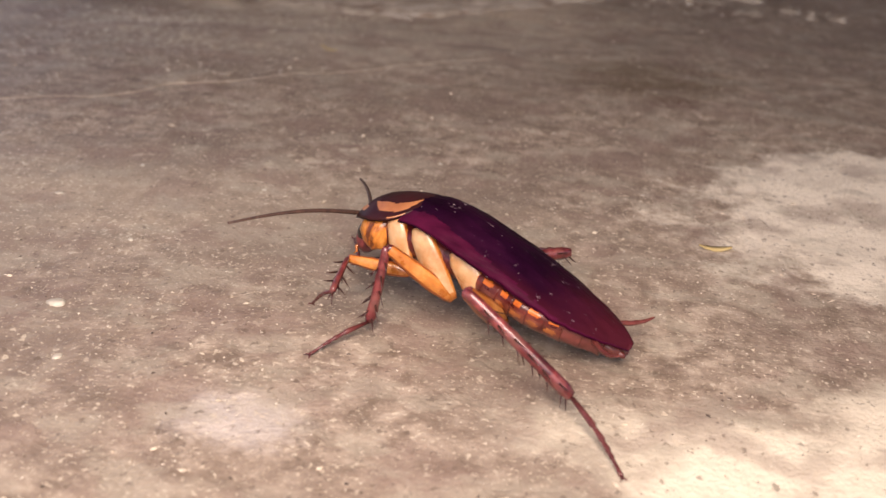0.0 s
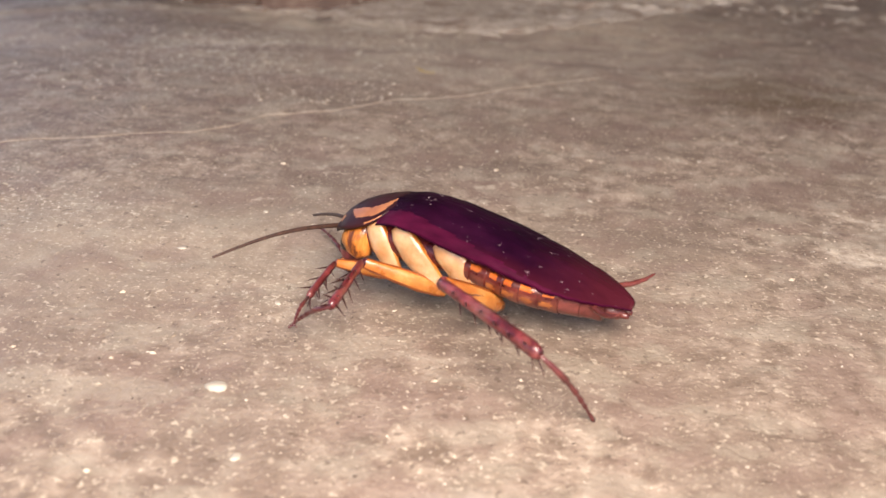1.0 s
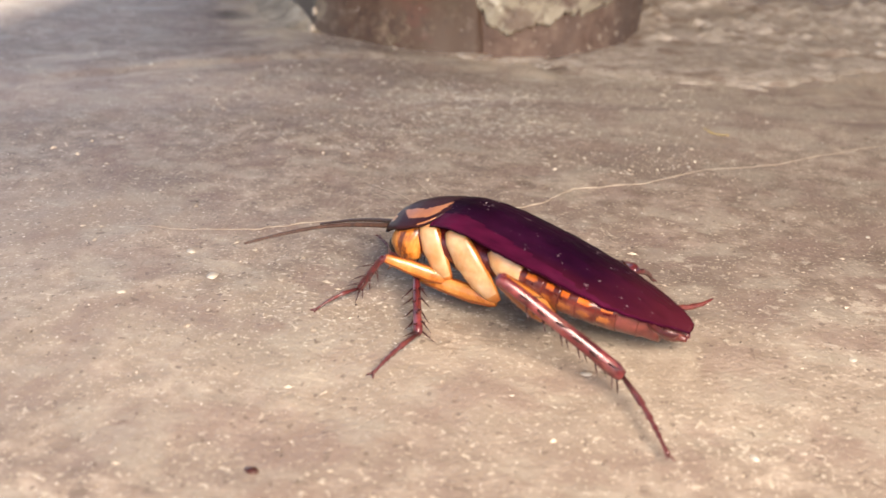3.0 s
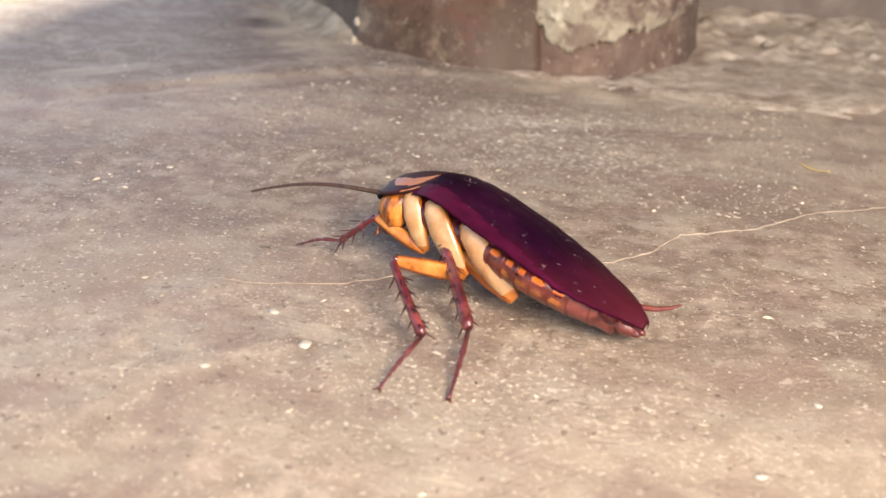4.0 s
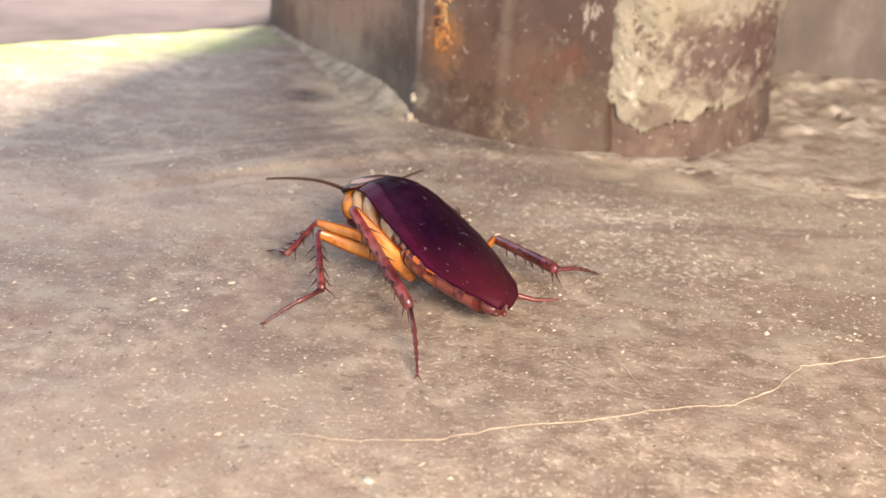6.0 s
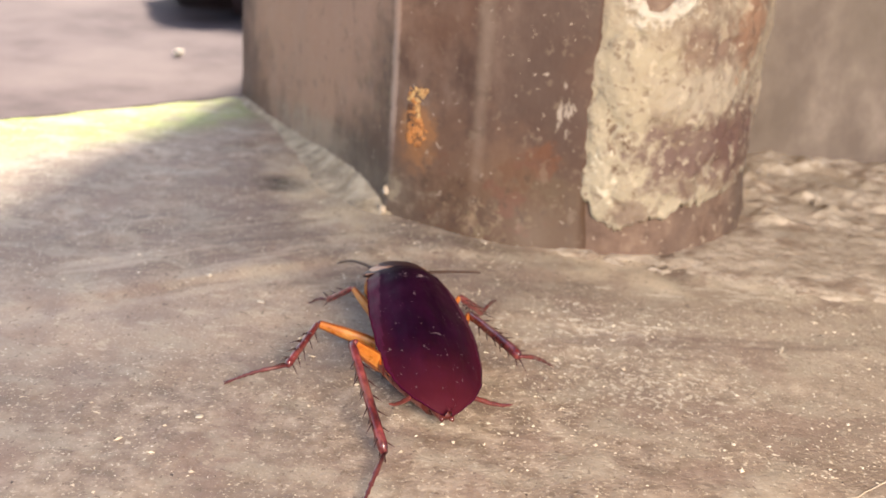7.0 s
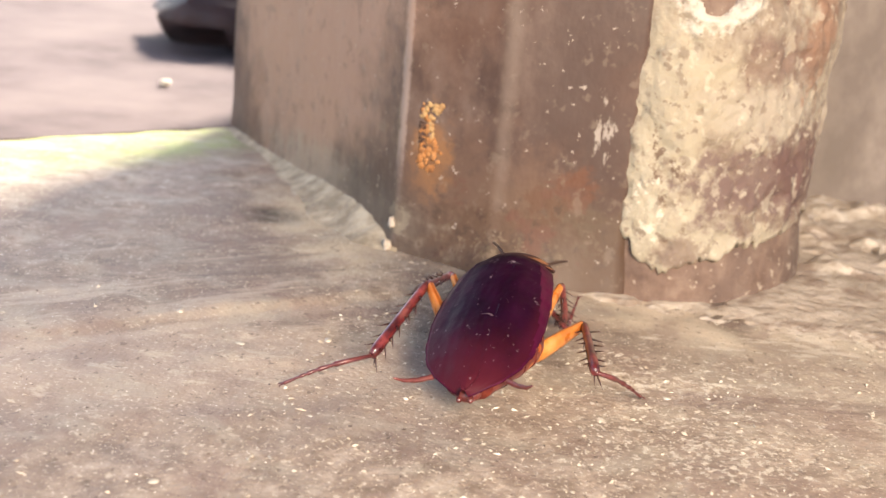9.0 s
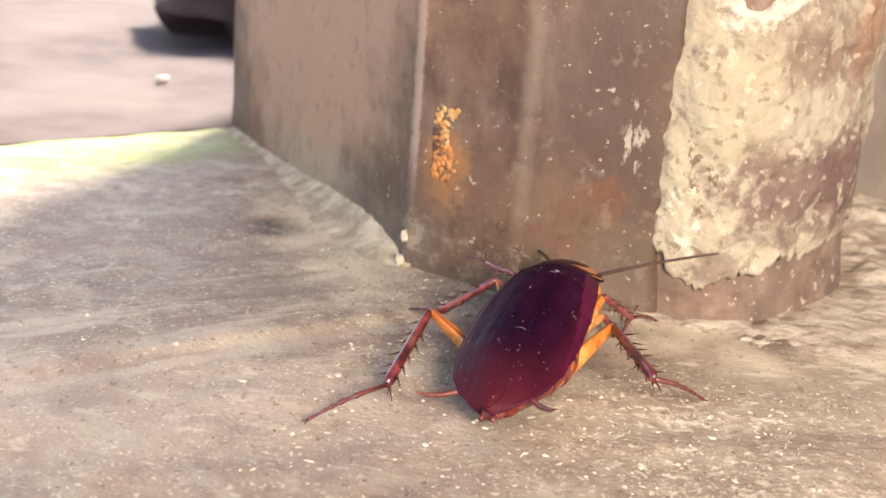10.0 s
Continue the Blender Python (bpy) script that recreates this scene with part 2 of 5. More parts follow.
MM = 0.001
concrete = material("worn_concrete", [(0.36, (0.17, 0.125, 0.092)), (0.5, (0.275, 0.212, 0.162)), (0.66, (0.43, 0.35, 0.275))], scale=330, rough=0.68,
                    bump=0.5, bump_scale=1700, bump_height=0.00038, second=(0.185, 0.138, 0.106), second_scale=42, second_amount=0.8)
stained(concrete, [
    # x, y, z, rx, ry, rz, turn, soft, ragged, grain, colour, amount
    (0.072, 0.194, 0, 0.036, 0.028, 1, 20, 0.16, 1.8, 90, (0.74, 0.66, 0.54), 0.85),
    (0.055, 0.126, 0, 0.034, 0.009, 1, -8, 0.35, 1.3, 90, (0.76, 0.68, 0.54), 0.85),
    (0.066, 0.146, 0, 0.022, 0.007, 1, 25, 0.35, 1.5, 90, (0.76, 0.68, 0.54), 0.8),
    (-0.006, 0.1255, 0, 0.0055, 0.004, 1, 0, 0.5, 1.8, 300, (0.60, 0.55, 0.52), 0.5),
    (0.028, 0.252, 0, 0.017, 0.011, 1, 10, 0.5, 1.2, 90, (0.120, 0.078, 0.042), 0.8),
    (0.034, 0.238, 0, 0.005, 0.003, 1, 10, 0.5, 1.2, 160, (0.10, 0.045, 0.03), 0.7),
    (-0.013, 0.204, 0, 0.012, 0.006, 1, 0, 0.6, 1.2, 120, (0.15, 0.11, 0.085), 0.6),
    (-0.142, 0.326, 0, 0.004, 0.003, 1, 20, 0.5, 1.0, 260, (0.12, 0.075, 0.04), 0.6),
    (-0.060, 0.287, 0, 0.030, 0.014, 1, -12, 0.4, 1.7, 110, (0.60, 0.50, 0.37), 0.75),
    (-0.020, 0.300, 0, 0.040, 0.020, 1, -10, 0.5, 1.7, 110, (0.52, 0.42, 0.31), 0.7),
    (-0.047, 0.2745, 0, 0.010, 0.0045, 1, -20, 0.35, 2.0, 200, (0.155, 0.115, 0.088), 0.6),
    (-0.118, 0.300, 0, 0.020, 0.007, 1, -58, 0.5, 1.2, 140, (0.56, 0.47, 0.33), 0.7),
    (-0.128, 0.252, 0, 0.026, 0.0011, 1, 40, 0.5, 1.2, 260, (0.47, 0.39, 0.30), 0.6),
    (-0.118, 0.264, 0, 0.014, 0.0022, 1, 30, 0.5, 1.6, 200, (0.50, 0.41, 0.31), 0.55),
    (-0.132, 0.285, 0, 0.030, 0.0045, 1, 35, 0.6, 1.8, 120, (0.16, 0.12, 0.092), 0.4),
    (-0.146, 0.268, 0, 0.030, 0.0035, 1, 38, 0.6, 1.8, 120, (0.16, 0.12, 0.092), 0.35),
    (-0.108, 0.236, 0, 0.016, 0.006, 1, 20, 0.6, 1.8, 120, (0.17, 0.13, 0.10), 0.4),
    (-0.112, 0.188, 0, 0.030, 0.014, 1, 15, 0.6, 1.2, 80, (0.40, 0.325, 0.255), 0.45),
    (-0.074, 0.167, 0, 0.006, 0.004, 1, 15, 0.6, 1.6, 160, (0.13, 0.098, 0.075), 0.6),
    # darker floor colour, to offset the fixed lamp's excess light here
    (-0.036, 0.168, 0, 0.026, 0.030, 1, 0, 0.9, 1.4, 90, (0.20, 0.150, 0.118), 0.4),
    (-0.140, 0.240, 0, 0.060, 0.012, 1, 14, 0.7, 1.6, 60, (0.45, 0.36, 0.28), 0.6),
    (-0.066, 0.168, 0, 0.060, 0.014, 1, 4, 0.9, 1.2, 90, (0.52, 0.445, 0.335), 0.33),
    (-0.026, 0.262, 0, 0.036, 0.020, 1, 5, 0.9, 1.2, 90, (0.46, 0.39, 0.31), 0.5),
    (-0.1272, 0.3045, 0, 0.0044, 0.0046, 1, 10, 0.45, 0.9, 260, (0.055, 0.036, 0.014), 1.0),
    (-0.142, 0.322, 0, 0.0030, 0.0024, 1, 20, 0.5, 1.2, 260, (0.13, 0.09, 0.065), 0.6),
    # lime fringe of the sunlit strip, put into the floor colour (two patches)
    (-0.194, 0.315, 0, 0.060, 0.0150, 1, 43.0, 0.55, 0.5, 110, (0.25, 0.33, 0.05), 0.95),
    (-0.1670, 0.3455, 0, 0.0190, 0.0062, 1, 45.0, 0.5, 0.5, 140, (0.27, 0.31, 0.075), 0.95),
    (-0.0590, 0.2890, 0, 0.0100, 0.0036, 1, 103, 0.35, 1.4, 240, (0.105, 0.072, 0.052), 0.85),
    (-0.0480, 0.2990, 0, 0.0130, 0.0050, 1, 48, 0.4, 1.6, 240, (0.125, 0.088, 0.066), 0.8),
    (-0.088, 0.2835, 0, 0.016, 0.0028, 1, -4, 0.5, 1.6, 260, (0.13, 0.095, 0.072), 0.6),
])
speckled(concrete, 1150, 0.605, 0.06, (0.56, 0.48, 0.375), 0.7)
speckled(concrete, 2300, 0.60, 0.06, (0.58, 0.50, 0.39), 0.5)
speckled(concrete, 95, 0.50, 0.12, (0.215, 0.148, 0.120), 0.5)
speckled(concrete, 135, 0.52, 0.10, (0.37, 0.325, 0.255), 0.45, (0.8, 1.2, 1))
flecked(concrete, -0.066, 0.258, 0, 0.040, 0.022, 1, 8, 520, 0.475, 0.07, (0.52, 0.45, 0.36), 0.6, (0.9, 1.0, 1))
flecked(concrete, -0.066, 0.258, 0, 0.040, 0.024, 1, 8, 760, 0.515, 0.025, (0.66, 0.60, 0.50), 0.8, (0.9, 0.9, 1))
flecked(concrete, -0.048, 0.278, 0, 0.030, 0.012, 1, 15, 260, 0.45, 0.08, (0.58, 0.51, 0.41), 0.7, (0.6, 1.4, 1))
flecked(concrete, -0.066, 0.176, 0, 0.060, 0.026, 1, 4, 1300, 0.55, 0.03, (0.64, 0.57, 0.46), 0.75)
flecked(concrete, -0.030, 0.160, 0, 0.040, 0.030, 1, 4, 1300, 0.56, 0.03, (0.63, 0.56, 0.45), 0.7)
flecked(concrete, -0.118, 0.245, 0, 0.040, 0.024, 1, 30, 240, 0.50, 0.06, (0.48, 0.41, 0.32), 0.7, (0.6, 1.3, 1))
flecked(concrete, -0.020, 0.190, 0, 0.060, 0.040, 1, 0, 260, 0.54, 0.05, (0.50, 0.43, 0.34), 0.6)
flecked(concrete, -0.060, 0.215, 0, 0.060, 0.030, 1, 10, 240, 0.54, 0.05, (0.135, 0.100, 0.078), 0.6, (0.7, 1.2, 1))
flecked(concrete, -0.074, 0.190, 0, 0.120, 0.070, 1, 15, 1300, 0.56, 0.04, (0.60, 0.53, 0.43), 0.5)
flecked(concrete, -0.074, 0.190, 0, 0.120, 0.070, 1, 15, 1050, 0.565, 0.04, (0.140, 0.104, 0.080), 0.5, (1.2, 0.9, 1))
flecked(concrete, -0.062, 0.243, 0, 0.036, 0.020, 1, 6, 1000, 0.50, 0.03, (0.60, 0.54, 0.44), 0.7)
speckled(concrete, 620, 0.66, 0.06, (0.54, 0.45, 0.35), 0.55)
speckled(concrete, 880, 0.625, 0.05, (0.105, 0.075, 0.055), 0.6, (1.1, 0.9, 1.3))
streaked(concrete, -0.126, 0.272, 0.055, 0.030, 36, 260, 7, 0.50, 0.07, (0.46, 0.38, 0.295), 0.6)
streaked(concrete, -0.126, 0.276, 0.055, 0.032, 33, 210, 7, 0.53, 0.06, (0.150, 0.112, 0.090), 0.6)
streaked(concrete, -0.020, 0.258, 0.110, 0.030, 8, 120, 5, 0.50, 0.09, (0.165, 0.115, 0.098), 0.55)
far_floor = material("lavender_cement", [(0.3, (0.070, 0.055, 0.059)), (0.6, (0.110, 0.088, 0.092))], scale=60, rough=0.92, rough_var=0.05, bump=0.2, bump_scale=500,
                     second=(0.160, 0.132, 0.132), second_scale=22)
far_floor.node_tree.nodes["Principled BSDF"].inputs["Specular IOR Level"].default_value = 0.1
post_paint = material("grimy_grey_paint", [(0.36, (0.058, 0.034, 0.027)), (0.52, (0.092, 0.057, 0.044)), (0.68, (0.130, 0.089, 0.071))], scale=210, rough=0.5,
                      bump=0.3, bump_scale=700, bump_height=0.0003, second=(0.105, 0.053, 0.034), second_scale=60, second_amount=0.7, stretch=(1, 1, 0.7))
post_paint.node_tree.nodes["Principled BSDF"].inputs["Specular IOR Level"].default_value = 0.22
stained(post_paint, [
    # shade in the colour: right part of the front, turned from the light
    (-0.0812, 0.287, 0.0170, 0.0085, 0.02, 0.0360, 0, 0.7, 1.0, 90, (0.052, 0.031, 0.025), 0.85),
    (-0.0845, 0.287, 0.0060, 0.0100, 0.02, 0.0060, 0, 0.6, 2.2, 260, (0.115, 0.092, 0.052), 0.6),
    (-0.0800, 0.287, 0.0140, 0.0026, 0.02, 0.0030, 0, 0.3, 2.4, 420, (0.095, 0.036, 0.018), 0.9),
    (-0.090, 0.290, 0.003, 0.022, 0.02, 0.010, 0, 0.6, 2.0, 260, (0.085, 0.055, 0.038), 0.75),
    (-0.094, 0.290, 0.010, 0.012, 0.02, 0.010, 0, 0.6, 2.4, 300, (0.115, 0.066, 0.045), 0.6),
    (-0.1008, 0.293, 0.0150, 0.0030, 0.01, 0.0060, 0, 0.4, 2.4, 420, (0.22, 0.105, 0.045), 0.75),
    # worn pale corner with its highlight in the colour
    (-0.1056, 0.2945, 0.060, 0.0007, 0.004, 0.080, 0, 0.4, 1.8, 700, (0.32, 0.25, 0.22), 0.55),
    # highlight along the front ridge, put into the colour
    (-0.0905, 0.2885, 0.070, 0.0011, 0.01, 0.070, 0, 0.7, 1.2, 200, (0.17, 0.13, 0.105), 0.5),
    (-0.121, 0.316, 0.010, 0.020, 0.04, 0.0060, 0, 0.6, 2.4, 260, (0.078, 0.044, 0.034), 0.75),
    (-0.088, 0.288, 0.004, 0.016, 0.02, 0.0060, 0, 0.3, 3.2, 520, (0.075, 0.042, 0.026), 0.6),
    (-0.084, 0.288, 0.012, 0.0026, 0.02, 0.0024, 0, 0.5, 4.0, 800, (0.085, 0.036, 0.018), 0.5),
    (-0.1050, 0.294, 0.0055, 0.0016, 0.01, 0.0022, 0, 0.2, 3.0, 900, (0.46, 0.39, 0.29), 0.8),
    # left face coloured paler, to make up for the little light it gets
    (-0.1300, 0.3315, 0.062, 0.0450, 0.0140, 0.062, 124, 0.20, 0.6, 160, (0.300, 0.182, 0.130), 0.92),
    (-0.120, 0.316, 0.0040, 0.018, 0.04, 0.0045, 0, 0.5, 3.2, 420, (0.25, 0.205, 0.155), 0.6),
    (-0.110, 0.303, 0.003, 0.012, 0.02, 0.009, 0, 0.5, 1.5, 220, (0.075, 0.055, 0.045), 0.75),
])
flecked(post_paint, -0.0770, 0.288, 0.0218, 0.0022, 0.01, 0.0050, 0, 380, 0.42, 0.05, (0.30, 0.255, 0.215), 0.75, (1.6, 1, 0.7))
flecked(post_paint, -0.086, 0.288, 0.008, 0.016, 0.02, 0.012, 0, 170, 0.46, 0.08, (0.098, 0.044, 0.030), 0.7)
flecked(post_paint, -0.090, 0.288, 0.003, 0.016, 0.02, 0.008, 0, 240, 0.48, 0.08, (0.165, 0.128, 0.082), 0.6)
flecked(post_paint, -0.090, 0.288, 0.006, 0.018, 0.02, 0.009, 0, 420, 0.47, 0.06, (0.058, 0.036, 0.025), 0.7)
flecked(post_paint, -0.090, 0.288, 0.005, 0.018, 0.02, 0.008, 0, 760, 0.54, 0.04, (0.20, 0.15, 0.105), 0.5)
flecked(post_paint, -0.090, 0.288, 0.004, 0.018, 0.02, 0.010, 0, 330, 0.50, 0.06, (0.062, 0.030, 0.022), 0.75)
flecked(post_paint, -0.090, 0.288, 0.004, 0.018, 0.02, 0.010, 0, 300, 0.53, 0.06, (0.185, 0.128, 0.085), 0.6, (1.2, 1, 0.8))
speckled(post_paint, 900, 0.675, 0.03, (0.38, 0.32, 0.27), 0.6)
speckled(post_paint, 260, 0.57, 0.08, (0.055, 0.036, 0.027), 0.3)
speckled(post_paint, 340, 0.60, 0.09, (0.18, 0.138, 0.105), 0.35, (1.2, 0.9, 1.1))
raw_plaster = material("flaked_plaster", [(0.36, (0.135, 0.092, 0.068)), (0.46, (0.190, 0.142, 0.102)), (0.56, (0.240, 0.195, 0.142)), (0.68, (0.31, 0.262, 0.195))], scale=230, detail=9.0, rough=0.88,
                       bump=0.8, bump_scale=520, bump_height=0.0009, second=(0.150, 0.108, 0.084), second_scale=80, second_amount=0.6)
stained(raw_plaster, [
    (-0.0705, 0.290, 0.018, 0.0066, 0.03, 0.022, 0, 0.6, 3.0, 260, (0.33, 0.285, 0.205), 0.75),
    (-0.0650, 0.292, 0.028, 0.0070, 0.03, 0.007, 0, 0.6, 3.0, 260, (0.29, 0.240, 0.165), 0.6),
    (-0.0560, 0.297, 0.0265, 0.0080, 0.05, 0.0036, 0, 0.5, 3.4, 300, (0.29, 0.245, 0.188), 0.7),
    (-0.0580, 0.296, 0.0085, 0.0080, 0.05, 0.0026, 0, 0.4, 3.4, 300, (0.32, 0.275, 0.200), 0.7),
    (-0.0655, 0.292, 0.0075, 0.0034, 0.05, 0.0020, 0, 0.35, 3.4, 420, (0.12, 0.072, 0.056), 0.6),
    (-0.0500, 0.300, 0.0370, 0.0030, 0.05, 0.0065, 20, 0.35, 3.2, 360, (0.18, 0.088, 0.052), 0.75),
    (-0.0560, 0.296, 0.0335, 0.0046, 0.05, 0.0030, 0, 0.35, 3.4, 340, (0.140, 0.086, 0.064), 0.7),
    (-0.0555, 0.298, 0.0165, 0.0092, 0.05, 0.0058, 0, 0.35, 3.4, 290, (0.108, 0.064, 0.055), 0.85),
    (-0.0490, 0.302, 0.0185, 0.0046, 0.05, 0.0066, 0, 0.35, 3.0, 320, (0.090, 0.046, 0.038), 0.85),
    (-0.0455, 0.309, 0.0260, 0.0012, 0.05, 0.0180, 0, 0.5, 2.4, 300, (0.30, 0.24, 0.18), 0.7),
])
speckled(raw_plaster, 290, 0.58, 0.06, (0.36, 0.31, 0.232), 0.5, (1.2, 1, 0.9))
speckled(raw_plaster, 330, 0.58, 0.06, (0.125, 0.080, 0.057), 0.5)
flecked(raw_plaster, -0.0690, 0.290, 0.018, 0.0080, 0.03, 0.018, 0, 520, 0.53, 0.04, (0.100, 0.056, 0.034), 0.85, (1, 1, 0.8))
flecked(raw_plaster, -0.0700, 0.290, 0.014, 0.0060, 0.03, 0.014, 0, 340, 0.48, 0.06, (0.50, 0.455, 0.36), 0.75)
speckled(raw_plaster, 620, 0.62, 0.05, (0.40, 0.345, 0.26), 0.55)
speckled(raw_plaster, 480, 0.61, 0.05, (0.110, 0.066, 0.046), 0.6)
stained(raw_plaster, [
    (-0.0645, 0.290, 0.0425, 0.0050, 0.05, 0.0052, 0, 0.25, 2.6, 420, (0.46, 0.42, 0.355), 0.8),
    (-0.0642, 0.290, 0.0435, 0.0032, 0.05, 0.0034, 0, 0.2, 1.6, 420, (0.070, 0.048, 0.046), 0.95),
])
base_brown = material("grimy_brown_render", [(0.36, (0.090, 0.052, 0.037)), (0.52, (0.140, 0.088, 0.064)), (0.68, (0.195, 0.135, 0.100))], scale=260, rough=0.85, bump=0.8,
                      bump_scale=520, bump_height=0.0006, second=(0.10, 0.066, 0.052), second_scale=110, second_amount=0.6)
speckled(base_brown, 700, 0.63, 0.05, (0.42, 0.35, 0.27), 0.6)
rust_pale = material("yellow_rust_crust", [(0.3, (0.27, 0.14, 0.055)), (0.7, (0.46, 0.30, 0.135))], scale=700, rough=0.85, bump=0.7, bump_scale=1400, bump_height=0.0004)
rust_dark = material("dark_rust_hollow", [(0.3, (0.045, 0.022, 0.014)), (0.7, (0.12, 0.050, 0.022))], scale=700, rough=0.85, bump=0.7, bump_scale=1400, bump_height=0.0004)
wall_grey = material("faded_wall_paint", [(0.36, (0.122, 0.091, 0.074)), (0.52, (0.168, 0.131, 0.108)), (0.68, (0.230, 0.185, 0.154))], scale=150, rough=0.7, bump=0.3,
                     bump_scale=600, bump_height=0.0003, second=(0.12, 0.092, 0.07), second_scale=50, second_amount=0.5, stretch=(1, 1, 0.6))
rust = material("orange_rust", [(0.3, (0.12, 0.042, 0.014)), (0.5, (0.36, 0.145, 0.042)), (0.7, (0.48, 0.235, 0.090))], scale=520, rough=0.8, bump=0.9,
                bump_scale=900, bump_height=0.0006)
mortar = material("pale_mortar", [(0.36, (0.34, 0.272, 0.210)), (0.5, (0.46, 0.385, 0.305)), (0.66, (0.58, 0.50, 0.41))], scale=260, rough=0.85, bump=0.8,
                  bump_scale=600, bump_height=0.0008, second=(0.24, 0.19, 0.14), second_scale=90)
speckled(mortar, 150, 0.55, 0.09, (0.20, 0.130, 0.092), 0.6, (0.8, 1, 1))
speckled(mortar, 210, 0.57, 0.06, (0.56, 0.475, 0.385), 0.75, (0.8, 1, 1))
speckled(mortar, 620, 0.62, 0.05, (0.16, 0.10, 0.07), 0.5)
fillet_mortar = material("smooth_pale_mortar", [(0.38, (0.20, 0.160, 0.113)), (0.5, (0.29, 0.238, 0.174)), (0.64, (0.40, 0.338, 0.255))], scale=300, rough=0.9, bump=0.8,
                         bump_scale=700, bump_height=0.0004)
dark_stone = material("dark_stone", [(0.3, (0.020, 0.008, 0.010)), (0.7, (0.050, 0.022, 0.022))], scale=90, rough=0.7, bump=0.5, bump_scale=200, bump_height=0.002)
quartz = material("quartz_grit", [(0.3, (0.40, 0.34, 0.27)), (0.7, (0.72, 0.65, 0.55))], scale=900, rough=0.35, bump=0.0, island=0.35)
crumb_white = material("chalky_crumb", [(0.3, (0.34, 0.30, 0.24)), (0.7, (0.56, 0.51, 0.43))], scale=700, rough=0.8, bump=0.6, bump_scale=1500, bump_height=0.0002)
straw_mat = material("dry_straw", [(0.3, (0.30, 0.21, 0.08)), (0.7, (0.52, 0.40, 0.18))], scale=500, rough=0.7, bump=0.3, stretch=(0.2, 1, 1))
thread_mat = material("pale_thread", [(0.3, (0.28, 0.22, 0.165)), (0.7, (0.50, 0.42, 0.33))], scale=700, rough=0.8, bump=0.4, bump_scale=2500, bump_height=0.0001)

neck_orange = material("neck_orange", [(0.40, (0.10, 0.022, 0.006)), (0.48, (0.42, 0.13, 0.014)), (0.66, (0.62, 0.26, 0.05))], scale=620, rough=0.35, bump=0.9,
                       bump_scale=700, bump_height=0.0004, coat=0.2, stretch=(1.2, 1, 0.5))
wing_dark = material("wing_maroon", [(0.35, (0.0064, 0.0007, 0.0054)), (0.55, (0.0128, 0.0014, 0.0104)), (0.7, (0.023, 0.0030, 0.0165))], scale=260, rough=0.48,
                     rough_var=0.14, bump=0.45, bump_scale=800, bump_height=0.00018, coat=0.0, second=(0.027, 0.0030, 0.0140), second_scale=90, second_amount=0.6,
                     stretch=(0.6, 1.1, 1))
stained(wing_dark, [(-0.0170, 0, 0, 0.0065, 0.0085, 0.02, 0, 0.9, 0.9, 300, (0.070, 0.0095, 0.0140), 0.7),
                    (-0.0060, 0.0064, 0, 0.0120, 0.0014, 0.02, 4, 0.8, 0.8, 400, (0.052, 0.0055, 0.0130), 0.6),
                    (-0.0060, -0.0064, 0, 0.0120, 0.0014, 0.02, -4, 0.8, 0.8, 400, (0.052, 0.0055, 0.0130), 0.6)])
wing_dark.node_tree.nodes["Principled BSDF"].inputs["Specular IOR Level"].default_value = 0.045
speckled(wing_dark, 1900, 0.68, 0.03, (0.28, 0.19, 0.22), 0.45, (0.7, 1.2, 1))
speckled(wing_dark, 640, 0.70, 0.03, (0.22, 0.15, 0.18), 0.35, (1.5, 0.55, 1))
flecked(wing_dark, 0.0055, -0.0010, 0.003, 0.0040, 0.0045, 0.02, 0, 1300, 0.58, 0.03, (0.50, 0.40, 0.42), 0.7, (1.3, 0.6, 1))
flecked(wing_dark, -0.0080, -0.0060, 0.0, 0.0090, 0.0022, 0.02, 0, 1500, 0.58, 0.03, (0.34, 0.17, 0.10), 0.7)
wing_edge = material("wing_red_margin", [(0.3, (0.021, 0.0014, 0.0095)), (0.7, (0.066, 0.0044, 0.0240))], scale=420, rough=0.44, bump=0.35, bump_scale=1200,
                     bump_height=0.0002, coat=0.0, stretch=(0.4, 1.5, 1))
wing_edge.node_tree.nodes["Principled BSDF"].inputs["Specular IOR Level"].default_value = 0.08
shield_dark = material("shield_brown", [(0.3, (0.012, 0.0018, 0.003)), (0.7, (0.036, 0.0050, 0.006))], scale=320, rough=0.5, bump=0.3, bump_scale=900,
                       bump_height=0.0001, coat=0.0)
shield_dark.node_tree.nodes["Principled BSDF"].inputs["Specular IOR Level"].default_value = 0.26
shield_pale = material("shield_tan_band", [(0.3, (0.26, 0.085, 0.028)), (0.7, (0.42, 0.17, 0.062))], scale=380, rough=0.4, bump=0.2, coat=0.05)
amber = material("amber_chitin", [(0.36, (0.30, 0.085, 0.012)), (0.52, (0.48, 0.180, 0.036)), (0.68, (0.62, 0.29, 0.085))], scale=330, rough=0.3, bump=0.2,
                 bump_scale=900, bump_height=0.00012, coat=0.25, through_light=0.12, second=(0.34, 0.07, 0.007), second_scale=150, second_amount=0.5)
amber_dark = material("amber_groove", [(0.36, (0.15, 0.030, 0.005)), (0.64, (0.30, 0.075, 0.010))], scale=420, rough=0.32, bump=0.2, bump_scale=900, bump_height=0.00012, coat=0.2)
